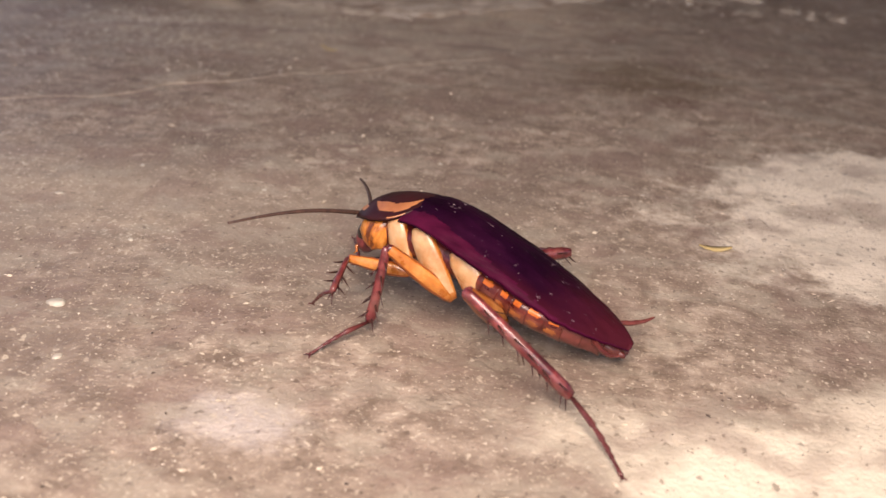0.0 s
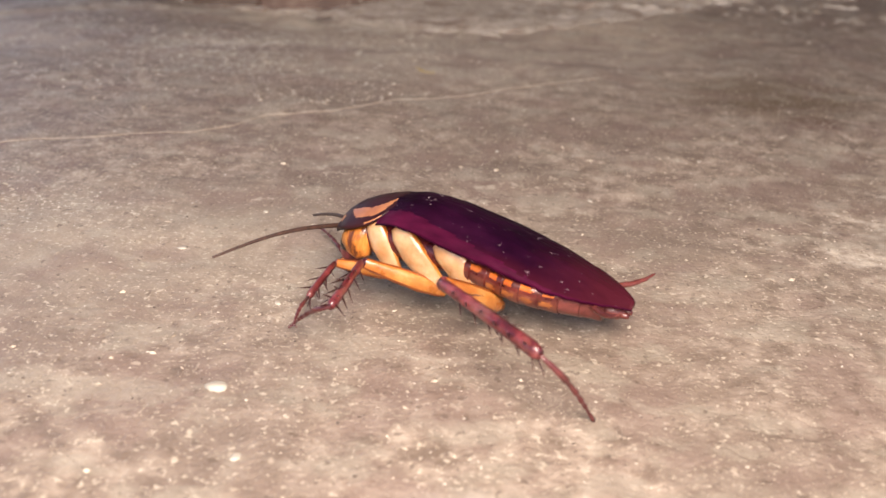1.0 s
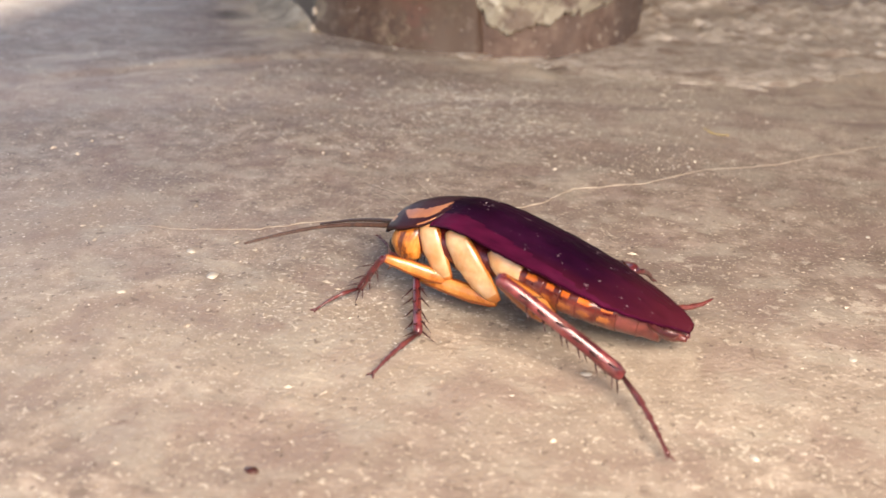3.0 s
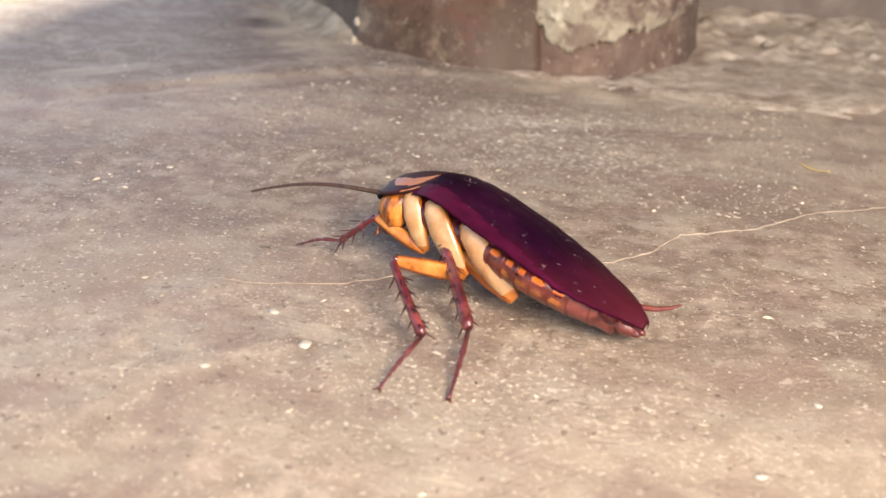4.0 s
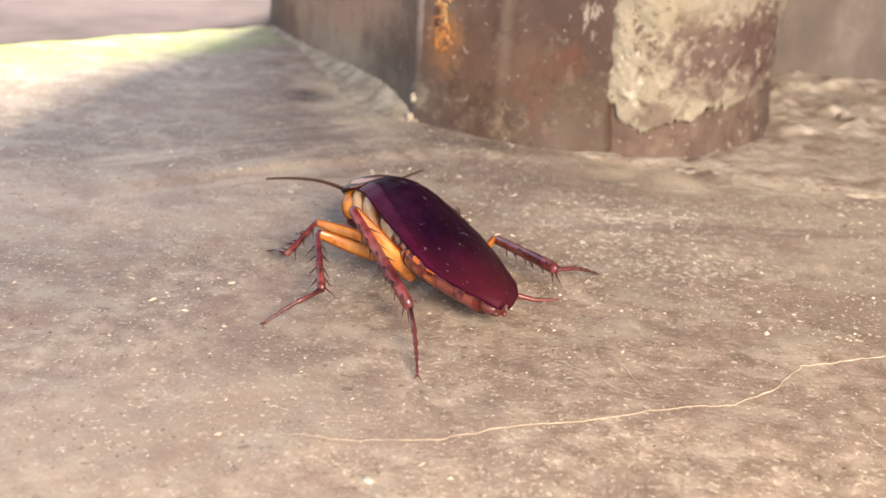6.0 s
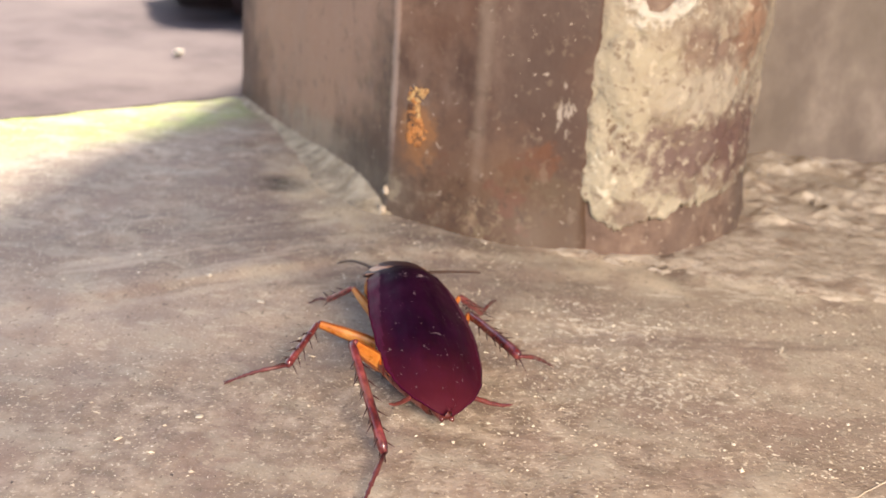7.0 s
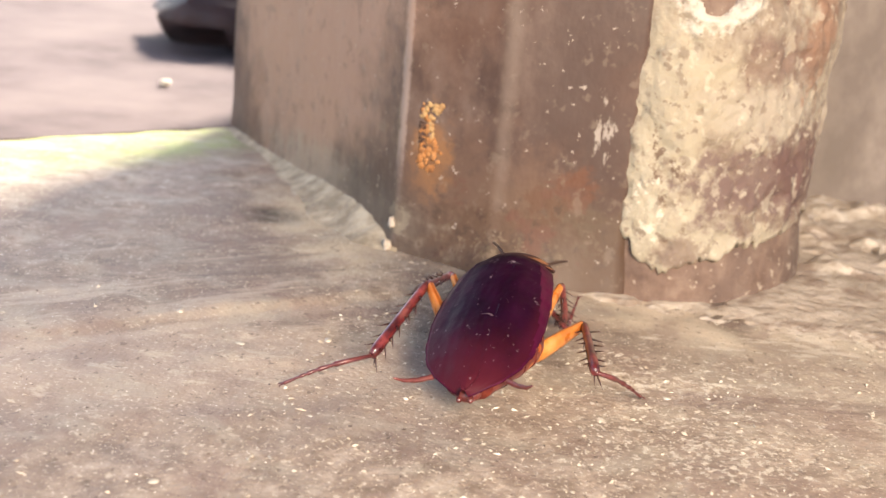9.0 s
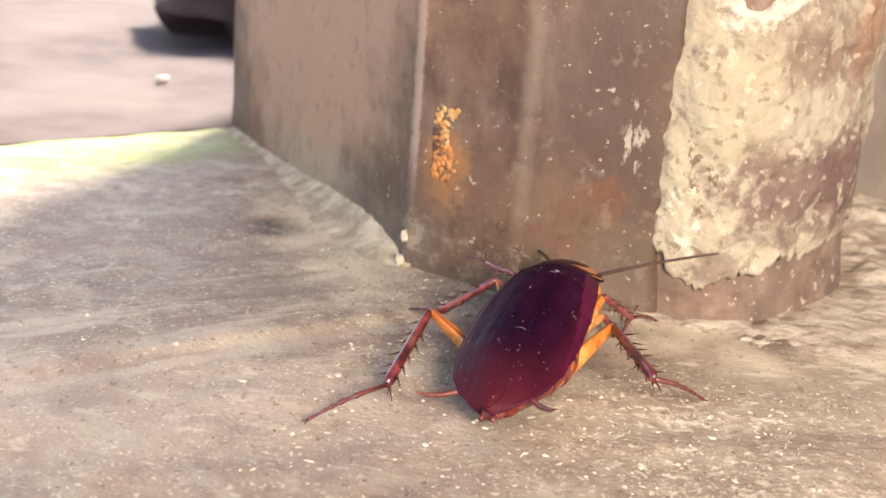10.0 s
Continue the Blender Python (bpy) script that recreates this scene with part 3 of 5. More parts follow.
cream = material("cream_chitin", [(0.36, (0.38, 0.175, 0.066)), (0.52, (0.54, 0.335, 0.175)), (0.68, (0.66, 0.49, 0.33))], scale=260, rough=0.32, bump=0.12,
                 bump_scale=800, bump_height=0.0001, coat=0.3, through_light=0.15, second=(0.42, 0.165, 0.042), second_scale=220, second_amount=0.8)
leg_red = material("leg_red_brown", [(0.36, (0.036, 0.0045, 0.0065)), (0.52, (0.105, 0.0130, 0.0160)), (0.68, (0.210, 0.042, 0.042))], scale=760, rough=0.36, bump=0.25,
                   bump_scale=1100, bump_height=0.0001, coat=0.4, through_light=0.1)
speckled(leg_red, 420, 0.55, 0.10, (0.26, 0.095, 0.080), 0.40, (0.6, 1, 1))
foot_brown = material("foot_brown", [(0.3, (0.050, 0.009, 0.011)), (0.7, (0.135, 0.032, 0.030))], scale=600, rough=0.35, bump=0.2, coat=0.2)
spine_dark = material("spine_dark", [(0.3, (0.025, 0.008, 0.006)), (0.7, (0.07, 0.02, 0.015))], scale=600, rough=0.35, bump=0.0)
belly = material("belly_brown", [(0.36, (0.040, 0.0042, 0.005)), (0.52, (0.095, 0.0105, 0.008)), (0.68, (0.21, 0.042, 0.020))], scale=360, rough=0.3, bump=0.2,
                 bump_scale=900, bump_height=0.00012, coat=0.1)
belly_spot = material("belly_orange_spot", [(0.36, (0.42, 0.085, 0.004)), (0.64, (0.58, 0.155, 0.012))], scale=620, rough=0.4, bump=0.3, bump_scale=900, coat=0.05, second=(0.22, 0.04, 0.008), second_scale=420, second_amount=0.7)
tail_pink = material("tail_pinkish_red", [(0.36, (0.060, 0.010, 0.010)), (0.64, (0.170, 0.042, 0.034))], scale=520, rough=0.36, bump=0.25, coat=0.08, through_light=0.1)
belly_dark = material("belly_dark_seam", [(0.36, (0.045, 0.006, 0.005)), (0.64, (0.105, 0.017, 0.011))], scale=500, rough=0.35, bump=0.2, bump_scale=900, coat=0.1)
belly_blotch = material("belly_amber_blotch", [(0.36, (0.24, 0.065, 0.016)), (0.64, (0.42, 0.145, 0.035))], scale=620, rough=0.4, bump=0.3, bump_scale=900, coat=0.05, second=(0.16, 0.045, 0.02), second_scale=420, second_amount=0.6)
belly_pale = material("belly_pale_brown", [(0.36, (0.070, 0.013, 0.009)), (0.52, (0.125, 0.028, 0.017)), (0.68, (0.20, 0.058, 0.034))], scale=420, rough=0.36, bump=0.3,
                      bump_scale=900, bump_height=0.00015, coat=0.1, through_light=0.1)
eye_black = material("eye_black", [(0.3, (0.008, 0.004, 0.004)), (0.7, (0.02, 0.01, 0.009))], scale=900, rough=0.15, bump=0.0, coat=0.6)
feeler = material("feeler_brown", [(0.35, (0.028, 0.013, 0.009)), (0.65, (0.080, 0.038, 0.026))], scale=2200, rough=0.6, bump=0.4, bump_scale=3000, bump_height=0.00004,
                  stretch=(1, 0.05, 0.05))


# ---- mesh helpers ----
def mesh_of(name, verts, faces, mats, slots=None, smooth=True):
    me = bpy.data.meshes.new(name)
    me.from_pydata([tuple(v) for v in verts], [], faces)
    for m in mats:
        me.materials.append(m)
    if slots is not None:
        me.polygons.foreach_set("material_index", slots)
    if smooth:
        me.polygons.foreach_set("use_smooth", [True] * len(me.polygons))
    me.update()
    return me


def part(name, me, parent, label="", at=None):
    ob = new(name, me)
    ob.parent = parent
    if at is not None:
        ob.matrix_basis = at
    if label:
        tagged(ob, label)
    return ob


def interp(table, x):
    xs, ys = zip(*sorted(table))
    return float(np.interp(x, xs, ys))


def loft(rings, cap=True):
    """Vertices and faces of a skin over closed rings of equal length."""
    n = len(rings[0])
    verts = [v for r in rings for v in r]
    faces = [(i * n + j, i * n + (j + 1) % n, (i + 1) * n + (j + 1) % n, (i + 1) * n + j) for i in range(len(rings) - 1) for j in range(n)]
    if cap:
        faces += [tuple(range(n - 1, -1, -1)), tuple((len(rings) - 1) * n + j for j in range(n))]
    return verts, faces


def oval(x, cy, cz, ry, up, down, n=18, square=1.0):
    """A ring round the x axis: half-width ry, height up above and down below (cy, cz), in millimetres."""
    out = []
    for j in range(n):
        a = 2 * math.pi * j / n
        c, s = (math.copysign(abs(v) ** square, v) for v in (math.cos(a), math.sin(a)))
        out.append((x * MM, (cy + ry * c) * MM, (cz + (up if s > 0 else down) * s) * MM))
    return out


def ball(cx, cy, cz, rx, ry, rz, n=14, m=9):
    rings = []
    for i in range(1, m):
        a = math.pi * i / m
        rings.append([((cx - rx * math.cos(a)) * MM, (cy + ry * math.sin(a) * math.cos(b)) * MM, (cz + rz * math.sin(a) * math.sin(b)) * MM)
                      for b in (2 * math.pi * j / n for j in range(n))])
    return loft(rings)


def tube(points, radii, n=8, flat=1.0):
    """A tapered tube through points (millimetres)."""
    rings = []
    pts = [Vector(p) for p in points]
    for i, p in enumerate(pts):
        d = (pts[min(i + 1, len(pts) - 1)] - pts[max(i - 1, 0)]).normalized()
        s = d.cross(Vector((0, 0, 1)))
        s = s.normalized() if s.length > 0.05 else Vector((0, 1, 0))
        u = s.cross(d)
        rings.append([(p + s * radii[i] * flat * math.cos(a) + u * radii[i] * math.sin(a)) * MM for a in (2 * math.pi * j / n for j in range(n))])
    return loft(rings)


def joined(*pieces):
    verts, faces = [], []
    for v, f in pieces:
        k = len(verts)
        verts += list(v)
        faces += [tuple(i + k for i in face) for face in f]
    return verts, faces


# ---- the ground: one worn concrete sheet, with a shallow drop past its lime-tinted edge ----
EDGE_A, EDGE_D = Vector((-0.1545, 0.3635)), Vector((-0.7086, -0.7056))
EDGE_N = Vector((-EDGE_D.y, EDGE_D.x)) * -1.0


def past_edge(x, y):
    return (Vector((x, y)) - EDGE_A).dot(EDGE_N)


APRON = [(-0.150, 0.238), (-0.1340, 0.2500), (-0.1204, 0.2612), (-0.1098, 0.2698), (-0.1020, 0.2747), (-0.0849, 0.2803), (-0.0700, 0.2835)]


def apron(x, y):
    """The worn step, half a millimetre high, of the cement round the post."""
    if not -0.150 < x < -0.070:
        return 0.0
    u = min(1.0, max(0.0, (y - interp(APRON, x) + 0.0006 * noise.noise(Vector((x * 220, 3, 0)))) / 0.0018))
    return 0.0005 * u * u * (3 - 2 * u) * min(1.0, (x + 0.150) / 0.02, (-0.070 - x) / 0.01)


def ground_height(x, y):
    if abs(x) > 0.5 or abs(y) > 0.8:
        return 0.0
    if past_edge(x, y) > 0.0004:
        return -0.003
    h = 0.00030 * noise.noise(Vector((x * 160, y * 160, 1.7))) + 0.00014 * noise.noise(Vector((x * 520, y * 520, 4.1))) + 0.00045 * noise.noise(Vector((x * 35, y * 35, 9.3)))
    return h + apron(x, y)


def spread(lo, hi, step, reach):
    inner = list(np.arange(lo, hi + step / 2, step))
    out, d = [], step
    x = hi
    while x < reach:
        d *= 1.6
        x += d
        out.append(x)
    low, d, x = [], step, lo
    while x > -reach:
        d *= 1.6
        x -= d
        low.append(x)
    return low[::-1] + inner + out


xs, ys = spread(-0.26, 0.12, 0.0012, 60), spread(0.08, 0.40, 0.0012, 60)
gv = [(x, y, ground_height(x, y)) for y in ys for x in xs]
gf = [(j * len(xs) + i, j * len(xs) + i + 1, (j + 1) * len(xs) + i + 1, (j + 1) * len(xs) + i) for j in range(len(ys) - 1) for i in range(len(xs) - 1)]
ground = tagged(new("ground", mesh_of("ground", gv, gf, [concrete])), "worn grey-brown concrete floor with pale stains", "floor", kind="structure")

# smoother lavender cement past the lime-tinted edge
yard_poly = [EDGE_A + EDGE_D * 0.0, EDGE_A + EDGE_D * 9.0, Vector((-12.0, 9.0)), Vector((-0.02, 9.0)), Vector((-0.10, 0.40))]
yv = [(p.x, p.y, 0.0002) for p in yard_poly] + [(p.x, p.y, -0.01) for p in yard_poly]
yard_faces = [(0, 4, 3, 2, 1), (5, 6, 7, 8, 9)] + [(i, (i + 1) % 5, 5 + (i + 1) % 5, 5 + i) for i in range(5)]
tagged(new("pavement_beyond", mesh_of("pavement_beyond", yv, yard_faces, [far_floor], smooth=False)), "smooth lavender-grey cement beyond the lime-tinted edge", "pavement", kind="structure")

# ---- the post, the flaked column and the wall behind them ----
TOP = 2.4


def prism(name, outline, z0, z1, mat, label, category, levels=26, rough_mm=0.25, round_mm=1.2, flare=None):
    """An upright block over an outline with rounded corners and a slightly uneven skin."""
    pts = [Vector(p) * MM for p in outline]
    ring = []
    n = len(pts)
    for i, p in enumerate(pts):
        prev, nxt = pts[i - 1], pts[(i + 1) % n]
        r = min(round_mm * MM, (p - prev).length * 0.4, (nxt - p).length * 0.4)
        a, b = p + (prev - p).normalized() * r, p + (nxt - p).normalized() * r
        for k in range(5):
            u = k / 4
            ring.append((a * (1 - u) + p * u) * (1 - u) + (p * (1 - u) + b * u) * u)
    dense = []
    for i, p in enumerate(ring):
        q = ring[(i + 1) % len(ring)]
        steps = max(1, min(40, int((q - p).length / 0.002)))
        dense += [p + (q - p) * (k / steps) for k in range(steps)]
    centre = sum(dense, Vector((0, 0))) / len(dense)
    rings = []
    zs = [z0 + (0.09 - z0) * (k / levels) for k in range(levels + 1)] + [0.2, 0.8, z1]
    for z in zs:
        row = []
        for i, p in enumerate(dense):
            t = (dense[(i + 1) % len(dense)] - dense[i - 1]).normalized()
            out = Vector((t.y, -t.x))
            if out.dot(p - centre) < 0:
                out = -out
            k = rough_mm * MM * (noise.noise(Vector((p.x * 130, p.y * 130, z * 130))) + 0.5 * noise.noise(Vector((p.x * 420, p.y * 420, z * 420))))
            if flare:
                k += flare(p, z) * MM
            q = p + out * k
            row.append((q.x, q.y, z))
        rings.append(row)
    v, f = loft(rings)
    return tagged(new(name, mesh_of(name, v, f, [mat])), label, category, kind="structure")


def post_flare(p, z):
    front = min(1.0, max(0.0, (p.x + 0.104) / 0.012)) if p.y < 0.3 else 0.0
    return (1.0 + 2.6 * front) * math.exp(-max(z, 0.0) / 0.0032) * (0.75 + 0.4 * noise.noise(Vector((p.x * 90, p.y * 90, 3))))


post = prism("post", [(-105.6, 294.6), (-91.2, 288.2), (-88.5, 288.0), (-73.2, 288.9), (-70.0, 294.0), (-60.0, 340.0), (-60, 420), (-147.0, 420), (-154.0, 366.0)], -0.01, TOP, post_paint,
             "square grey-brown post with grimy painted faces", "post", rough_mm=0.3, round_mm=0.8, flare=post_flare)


def column_flare(p, z):
    return 0.6 * noise.noise(Vector((p.x * 75, p.y * 75, z * 75))) + 0.4 * noise.noise(Vector((p.x * 260, p.y * 260, z * 260))) + 1.8 * math.exp(-max(z, 0.0) / 0.003)


column = prism("flaked_column", [(-77.0, 300.0), (-74.6, 290.0), (-66.0, 288.6), (-57.4, 292.6), (-50.2, 300.4), (-46.6, 309.2), (-44.8, 320.0), (-43.4, 352.0), (-72.0, 352.0)], -0.01, TOP, base_brown,
               "rounded column with flaking cream plaster over brown render", "column", rough_mm=0.5, round_mm=4.0, flare=column_flare)

# foot of the plaster over the way round the column: x, height (millimetres)
COAT_FOOT = [(-76, 10.5), (-73.5, 9.5), (-71.5, 6.2), (-68.5, 3.6), (-66, 4.2), (-61, 6.2), (-56, 7.6), (-51, 8.0), (-48, 9.5), (-46, 13), (-44, 17), (-42, 18)]
COAT_WAY = [(-75.2, 293.5), (-74.8, 289.9), (-72.5, 288.4), (-69.5, 287.7), (-66, 287.4), (-61.5, 289.0), (-57, 291.9), (-52.5, 296.0), (-49, 300.6), (-46, 308), (-44.5, 316), (-43.2, 330), (-42.4, 347)]


def plaster_coat():
    """A crumbling coat of plaster, over a millimetre thick, that has broken off unevenly above the floor and round a pit."""
    way = [Vector(p) for p in COAT_WAY]
    dense = []
    for a, b in zip(way, way[1:]):
        steps = max(2, int((b - a).length / 0.45))
        dense += [a.lerp(b, k / steps) for k in range(steps)]
    dense.append(way[-1])
    for _ in range(6):
        dense = [dense[0]] + [(dense[i - 1] + dense[i] * 2 + dense[i + 1]) / 4 for i in range(1, len(dense) - 1)] + [dense[-1]]
    cols = len(dense)
    verts = []
    zs = [k / 110 for k in range(111)]
    for level in range(-1, len(zs) + 3):
        for i, p in enumerate(dense):
            t = (dense[min(i + 1, cols - 1)] - dense[max(i - 1, 0)]).normalized()
            out = Vector((t.y, -t.x))
            foot = interp(COAT_FOOT, p.x) + 1.2 * noise.noise(Vector((i * 0.11, 3, 1))) + 1.3 * noise.noise(Vector((i * 0.37, 8, 2))) + 1.0 * noise.noise(Vector((i * 0.9, 1, 2)))
            if level < 0:
                z, k = foot + 0.4, -2.2
            elif level < len(zs):
                z = foot + (56 - foot) * zs[level]
                k = 0.9 * noise.noise(Vector((p.x * 0.09, p.y * 0.09, z * 0.09))) + 0.5 * noise.noise(Vector((p.x * 0.3, p.y * 0.3, z * 0.3))) + 0.30 * noise.noise(Vector((p.x * 0.8, p.y * 0.8, z * 0.8)))
                k -= 0.6 * max(0.0, noise.noise(Vector((p.x * 0.45 + 9, p.y * 0.45, z * 0.45))) - 0.15) * 2
                k -= 0.9 * max(0.0, 1 - i / 10) + 0.75 * math.exp(-(z - foot) / 2.5)
                k += 0.25 * math.exp(-((z - foot - 0.6) / 0.9) ** 2) - (0.45 if level == 0 else 0.0)
                d = math.hypot((p.x + 64.3) / 4.2, (z - 43.0) / 4.4) + 0.22 * noise.noise(Vector((p.x * 0.5, z * 0.5, 6))) + 0.16 * noise.noise(Vector((p.x * 1.3, z * 1.3, 2)))
                k += -3.0 * max(0.0, 1 - d) ** 0.6 + 0.7 * math.exp(-((d - 1.08) / 0.14) ** 2)
            else:
                z, k = (200, 800, TOP * 1000)[level - len(zs)], 0.0
            q = p + out * k
            verts.append((q.x * MM, q.y * MM, z * MM))
    rows = len(verts) // cols
    faces = [(r * cols + i, r * cols + i + 1, (r + 1) * cols + i + 1, (r + 1) * cols + i) for r in range(rows - 1) for i in range(cols - 1)]
    return part("plaster_coat", mesh_of("plaster_coat", verts, faces, [raw_plaster]), column, "flaking cream plaster coat with brown stains and a pit")


plaster_coat()
wall = prism("wall_behind", [(-50.0, 348.0), (600.0, 402.0), (600.0, 520.0), (-50.0, 470.0)], -0.01, TOP, wall_grey, "grey-brown painted wall behind the column", "wall", round_mm=0.5)


# added slab, out of view, so that skylight comes only from the sides
tagged(new("ceiling", mesh_of("ceiling", [(x, y, z) for z in (2.4, 2.55) for x, y in ((-3, -2.2), (4, -2.2), (4, 0.75), (-3, 0.75))],
                              [(0, 3, 2, 1), (4, 5, 6, 7), (0, 1, 5, 4), (1, 2, 6, 5), (2, 3, 7, 6), (3, 0, 4, 7)], [post_paint], smooth=False)),
       "unseen roof slab added to keep skylight off the floor", "ceiling", kind="structure")


SCREED_RIM = [(-84, 284.5), (-76, 283.2), (-70, 282.5), (-60, 278.5), (-50, 275.5), (-33, 274.5), (-15, 280), (5, 300), (30, 330), (80, 352)]


def screed():
    """Thin broken layers of plaster on the floor beside the column, rising to the foot of the wall."""
    step, x0, y0, nx, ny = 0.65, -84.0, 262.0, 250, 150
    verts = []
    for j in range(ny + 1):
        for i in range(nx + 1):
            x, y = x0 + step * i, y0 + step * j
            d = y - interp(SCREED_RIM, x)
            big = noise.noise(Vector((x * 0.07, y * 0.10, 4))) + 0.55 * noise.noise(Vector((x * 0.19, y * 0.27, 7))) + 0.35 * noise.noise(Vector((x * 0.5, y * 0.75, 2)))
            u = min(1.0, max(0.0, ((y - 297) * -4 + (x + 61) * 16) / 272))
            bare = math.hypot(x + 61 - 4 * u, y - 297 + 16 * u)
            m = min(1.3, max(-0.5, d / 7)) + 0.75 * big - 0.9 * math.exp(-((bare / 4.0) ** 2))
            layer = lambda level, soft: min(1.0, max(0.0, (m - level) / soft))
            z = -0.7 + 0.95 * layer(0.35, 0.4) + 0.2 * layer(0.85, 0.2) + 0.15 * layer(1.25, 0.2)
            rise = min(1.0, max(0.0, (y - max(312, interp(SCREED_RIM, x) + 6)) / 34))
            clod = max(0.0, noise.noise(Vector((x * 0.16, y * 0.2, 11))) + 0.5 * noise.noise(Vector((x * 0.4, y * 0.45, 3))) - 0.05)
            z += 2.0 * clod * min(1.0, max(0.0, (y - 302) / 14)) * min(1.0, max(0.0, (x + 46) / 6))
            z += rise * rise * (2.4 + 1.3 * noise.noise(Vector((x * 0.11, y * 0.11, 4))) + 0.5 * noise.noise(Vector((x * 0.33, y * 0.3, 1)))) + 0.07 * noise.noise(Vector((x * 1.1, y * 1.1, 5)))
            edge = min(1.0, i / 6, (nx - i) / 6, j / 6)
            verts.append((x * MM, y * MM, (z * edge - 0.7 * (1 - edge)) * MM))
    faces = [(j * (nx + 1) + i, j * (nx + 1) + i + 1, (j + 1) * (nx + 1) + i + 1, (j + 1) * (nx + 1) + i) for j in range(ny) for i in range(nx)]
    return tagged(new("trim_broken_plaster", mesh_of("trim_broken_plaster", verts, faces, [mortar])), "thin broken layers of pale plaster at the foot of the column and wall", "mortar", kind="structure")


screed()

# mortar fillet along the foot of the post
def fillet():
    rings = []
    a, b = Vector((-153.0, 365.5)), Vector((-104.6, 293.6))
    side = Vector((b.y - a.y, a.x - b.x)).normalized()
    if side.x > 0:
        side = -side
    for i in range(161):
        u = i / 160
        p = a.lerp(b, u)
        w = (3.0 + 7.5 * u) * (1 - 0.7 * max(0.0, u - 0.93) / 0.07) * (1 + 0.18 * noise.noise(Vector((u * 4, 2, 5))))
        h = (1.7 + 4.4 * u) * (1 - 0.55 * max(0.0, u - 0.86) / 0.14) * (1 + 0.15 * noise.noise(Vector((u * 5, 7, 1))))
        ring = []
        for k in range(15):
            s = k / 14
            q = p + side * (w * s - 1.0)
            z = h * (1 - s) ** 1.8 + 0.12 * noise.noise(Vector((q.x * 0.16, q.y * 0.16, 3))) + 0.16 * noise.noise(Vector((q.x * 0.55, q.y * 0.55, 8))) + 0.10 * noise.noise(Vector((q.x * 1.4, q.y * 1.4, 5)))
            ring.append((q.x * MM, q.y * MM, z * MM - (0.0008 if k == 14 else 0)))
        ring.append(((p.x - side.x) * MM, (p.y - side.y) * MM, -0.002))
        rings.append(ring)
    v, f = loft(rings)
    return tagged(new("trim_mortar", mesh_of("trim_mortar", v, f, [fillet_mortar])), "pale crumbling mortar fillet along the foot of the post", "mortar", kind="structure")


fillet()


def lump(name, x, y, z, r, mat, label, category, seed, flat=0.6, stretch=1.0, turn=0.0, rough=0.35, n=16, group=""):
    """A small irregular piece resting at x, y (metres), radius r (metres)."""
    rings = []
    c, s = math.cos(turn), math.sin(turn)
    for i in range(1, 9):
        a = math.pi * i / 9
        ring = []
        for j in range(n):
            b = 2 * math.pi * j / n
            d = Vector((math.sin(a) * math.cos(b), math.sin(a) * math.sin(b), -math.cos(a)))
            k = 1 + rough * noise.noise(d * 1.6 + Vector((seed, seed * 2.3, 0)))
            px, py = d.x * r * k * stretch, d.y * r * k
            ring.append((px * c - py * s, px * s + py * c, d.z * r * k * flat))
        rings.append(ring)
    v, f = loft(rings)
    ob = new(name, mesh_of(name, v, f, [mat]))
    ob.location = (x, y, z + r * flat * 0.7)
    return tagged(ob, label, category, group)


lump("dark_stone", -0.183, 0.482, 0.0012, 0.030, dark_stone, "dark brown stone lying beside the post", "stone", 3.1, flat=0.5, rough=0.7)
lump("shiny_pebble", -0.1815, 0.3985, 0.0006, 0.0014, crumb_white, "small pale pebble on the lavender cement", "pebble", 8.2)

def rust_patch():
    """A crust of rust on the front face of the post: pale crumbs above, a dark hollow, orange scales below."""
    dice = random.Random(5)
    face, normal = Vector((0.923, -0.385, 0)), Vector((-0.385, -0.923, 0))
    verts, faces, slots = [], [], []
    for _ in range(110):
        u, w = dice.random(), dice.random()
        z = 13.6 + 9.4 * w
        s = 3.3 + 3.6 * u * (0.75 + 0.25 * math.sin(w * 7))
        if 0.68 < w and 0.28 < u < 0.62 and dice.random() < 0.7:
            continue
        r = dice.uniform(0.25, 0.62)
        slot = 1 if (w > 0.78 or (u > 0.8 and w > 0.45)) and dice.random() < 0.6 else (2 if u < 0.4 and 0.3 < w < 0.75 and dice.random() < 0.75 else 0)
        v, f = ball(0, 0, 0, 1, 1, 1, n=8, m=5)
        base = len(verts)
        turn = dice.uniform(0, 6.28)
        for p in v:
            q = Vector(p) / MM
            q *= 1 + 0.5 * noise.noise(q * 1.7 + Vector((turn * 9, z, s)))
            a, c = q.x * math.cos(turn) - q.y * math.sin(turn) * 0.7, q.x * math.sin(turn) + q.y * math.cos(turn) * 0.7
            at = Vector((-105.6, 294.6, 0)) + face * (s + a * r) + normal * (0.28 + q.z * r * (0.30 if slot != 1 else 0.55)) + Vector((0, 0, z + c * r))
            verts.append(at * MM)
        faces += [tuple(i + base for i in g) for g in f]
        slots += [slot] * len(f)
    return tagged(new("rust_crust", mesh_of("rust_crust", verts, faces, [rust, rust_pale, rust_dark], slots)), "crumbling orange and yellow rust stuck to the edge of the post", "rust")


rust_patch()

for x, y, z, r, k in ((-0.1060, 0.2945, 0.0040, 0.00055, 2.5), (-0.1064, 0.2938, 0.0006, 0.0006, 6.1)):
    lump("mortar_chip", x, y, z, r, mortar, "cream chip of mortar stuck in the corner of the post foot", "chip", k, flat=1.5, rough=0.7, group="chips at the post")

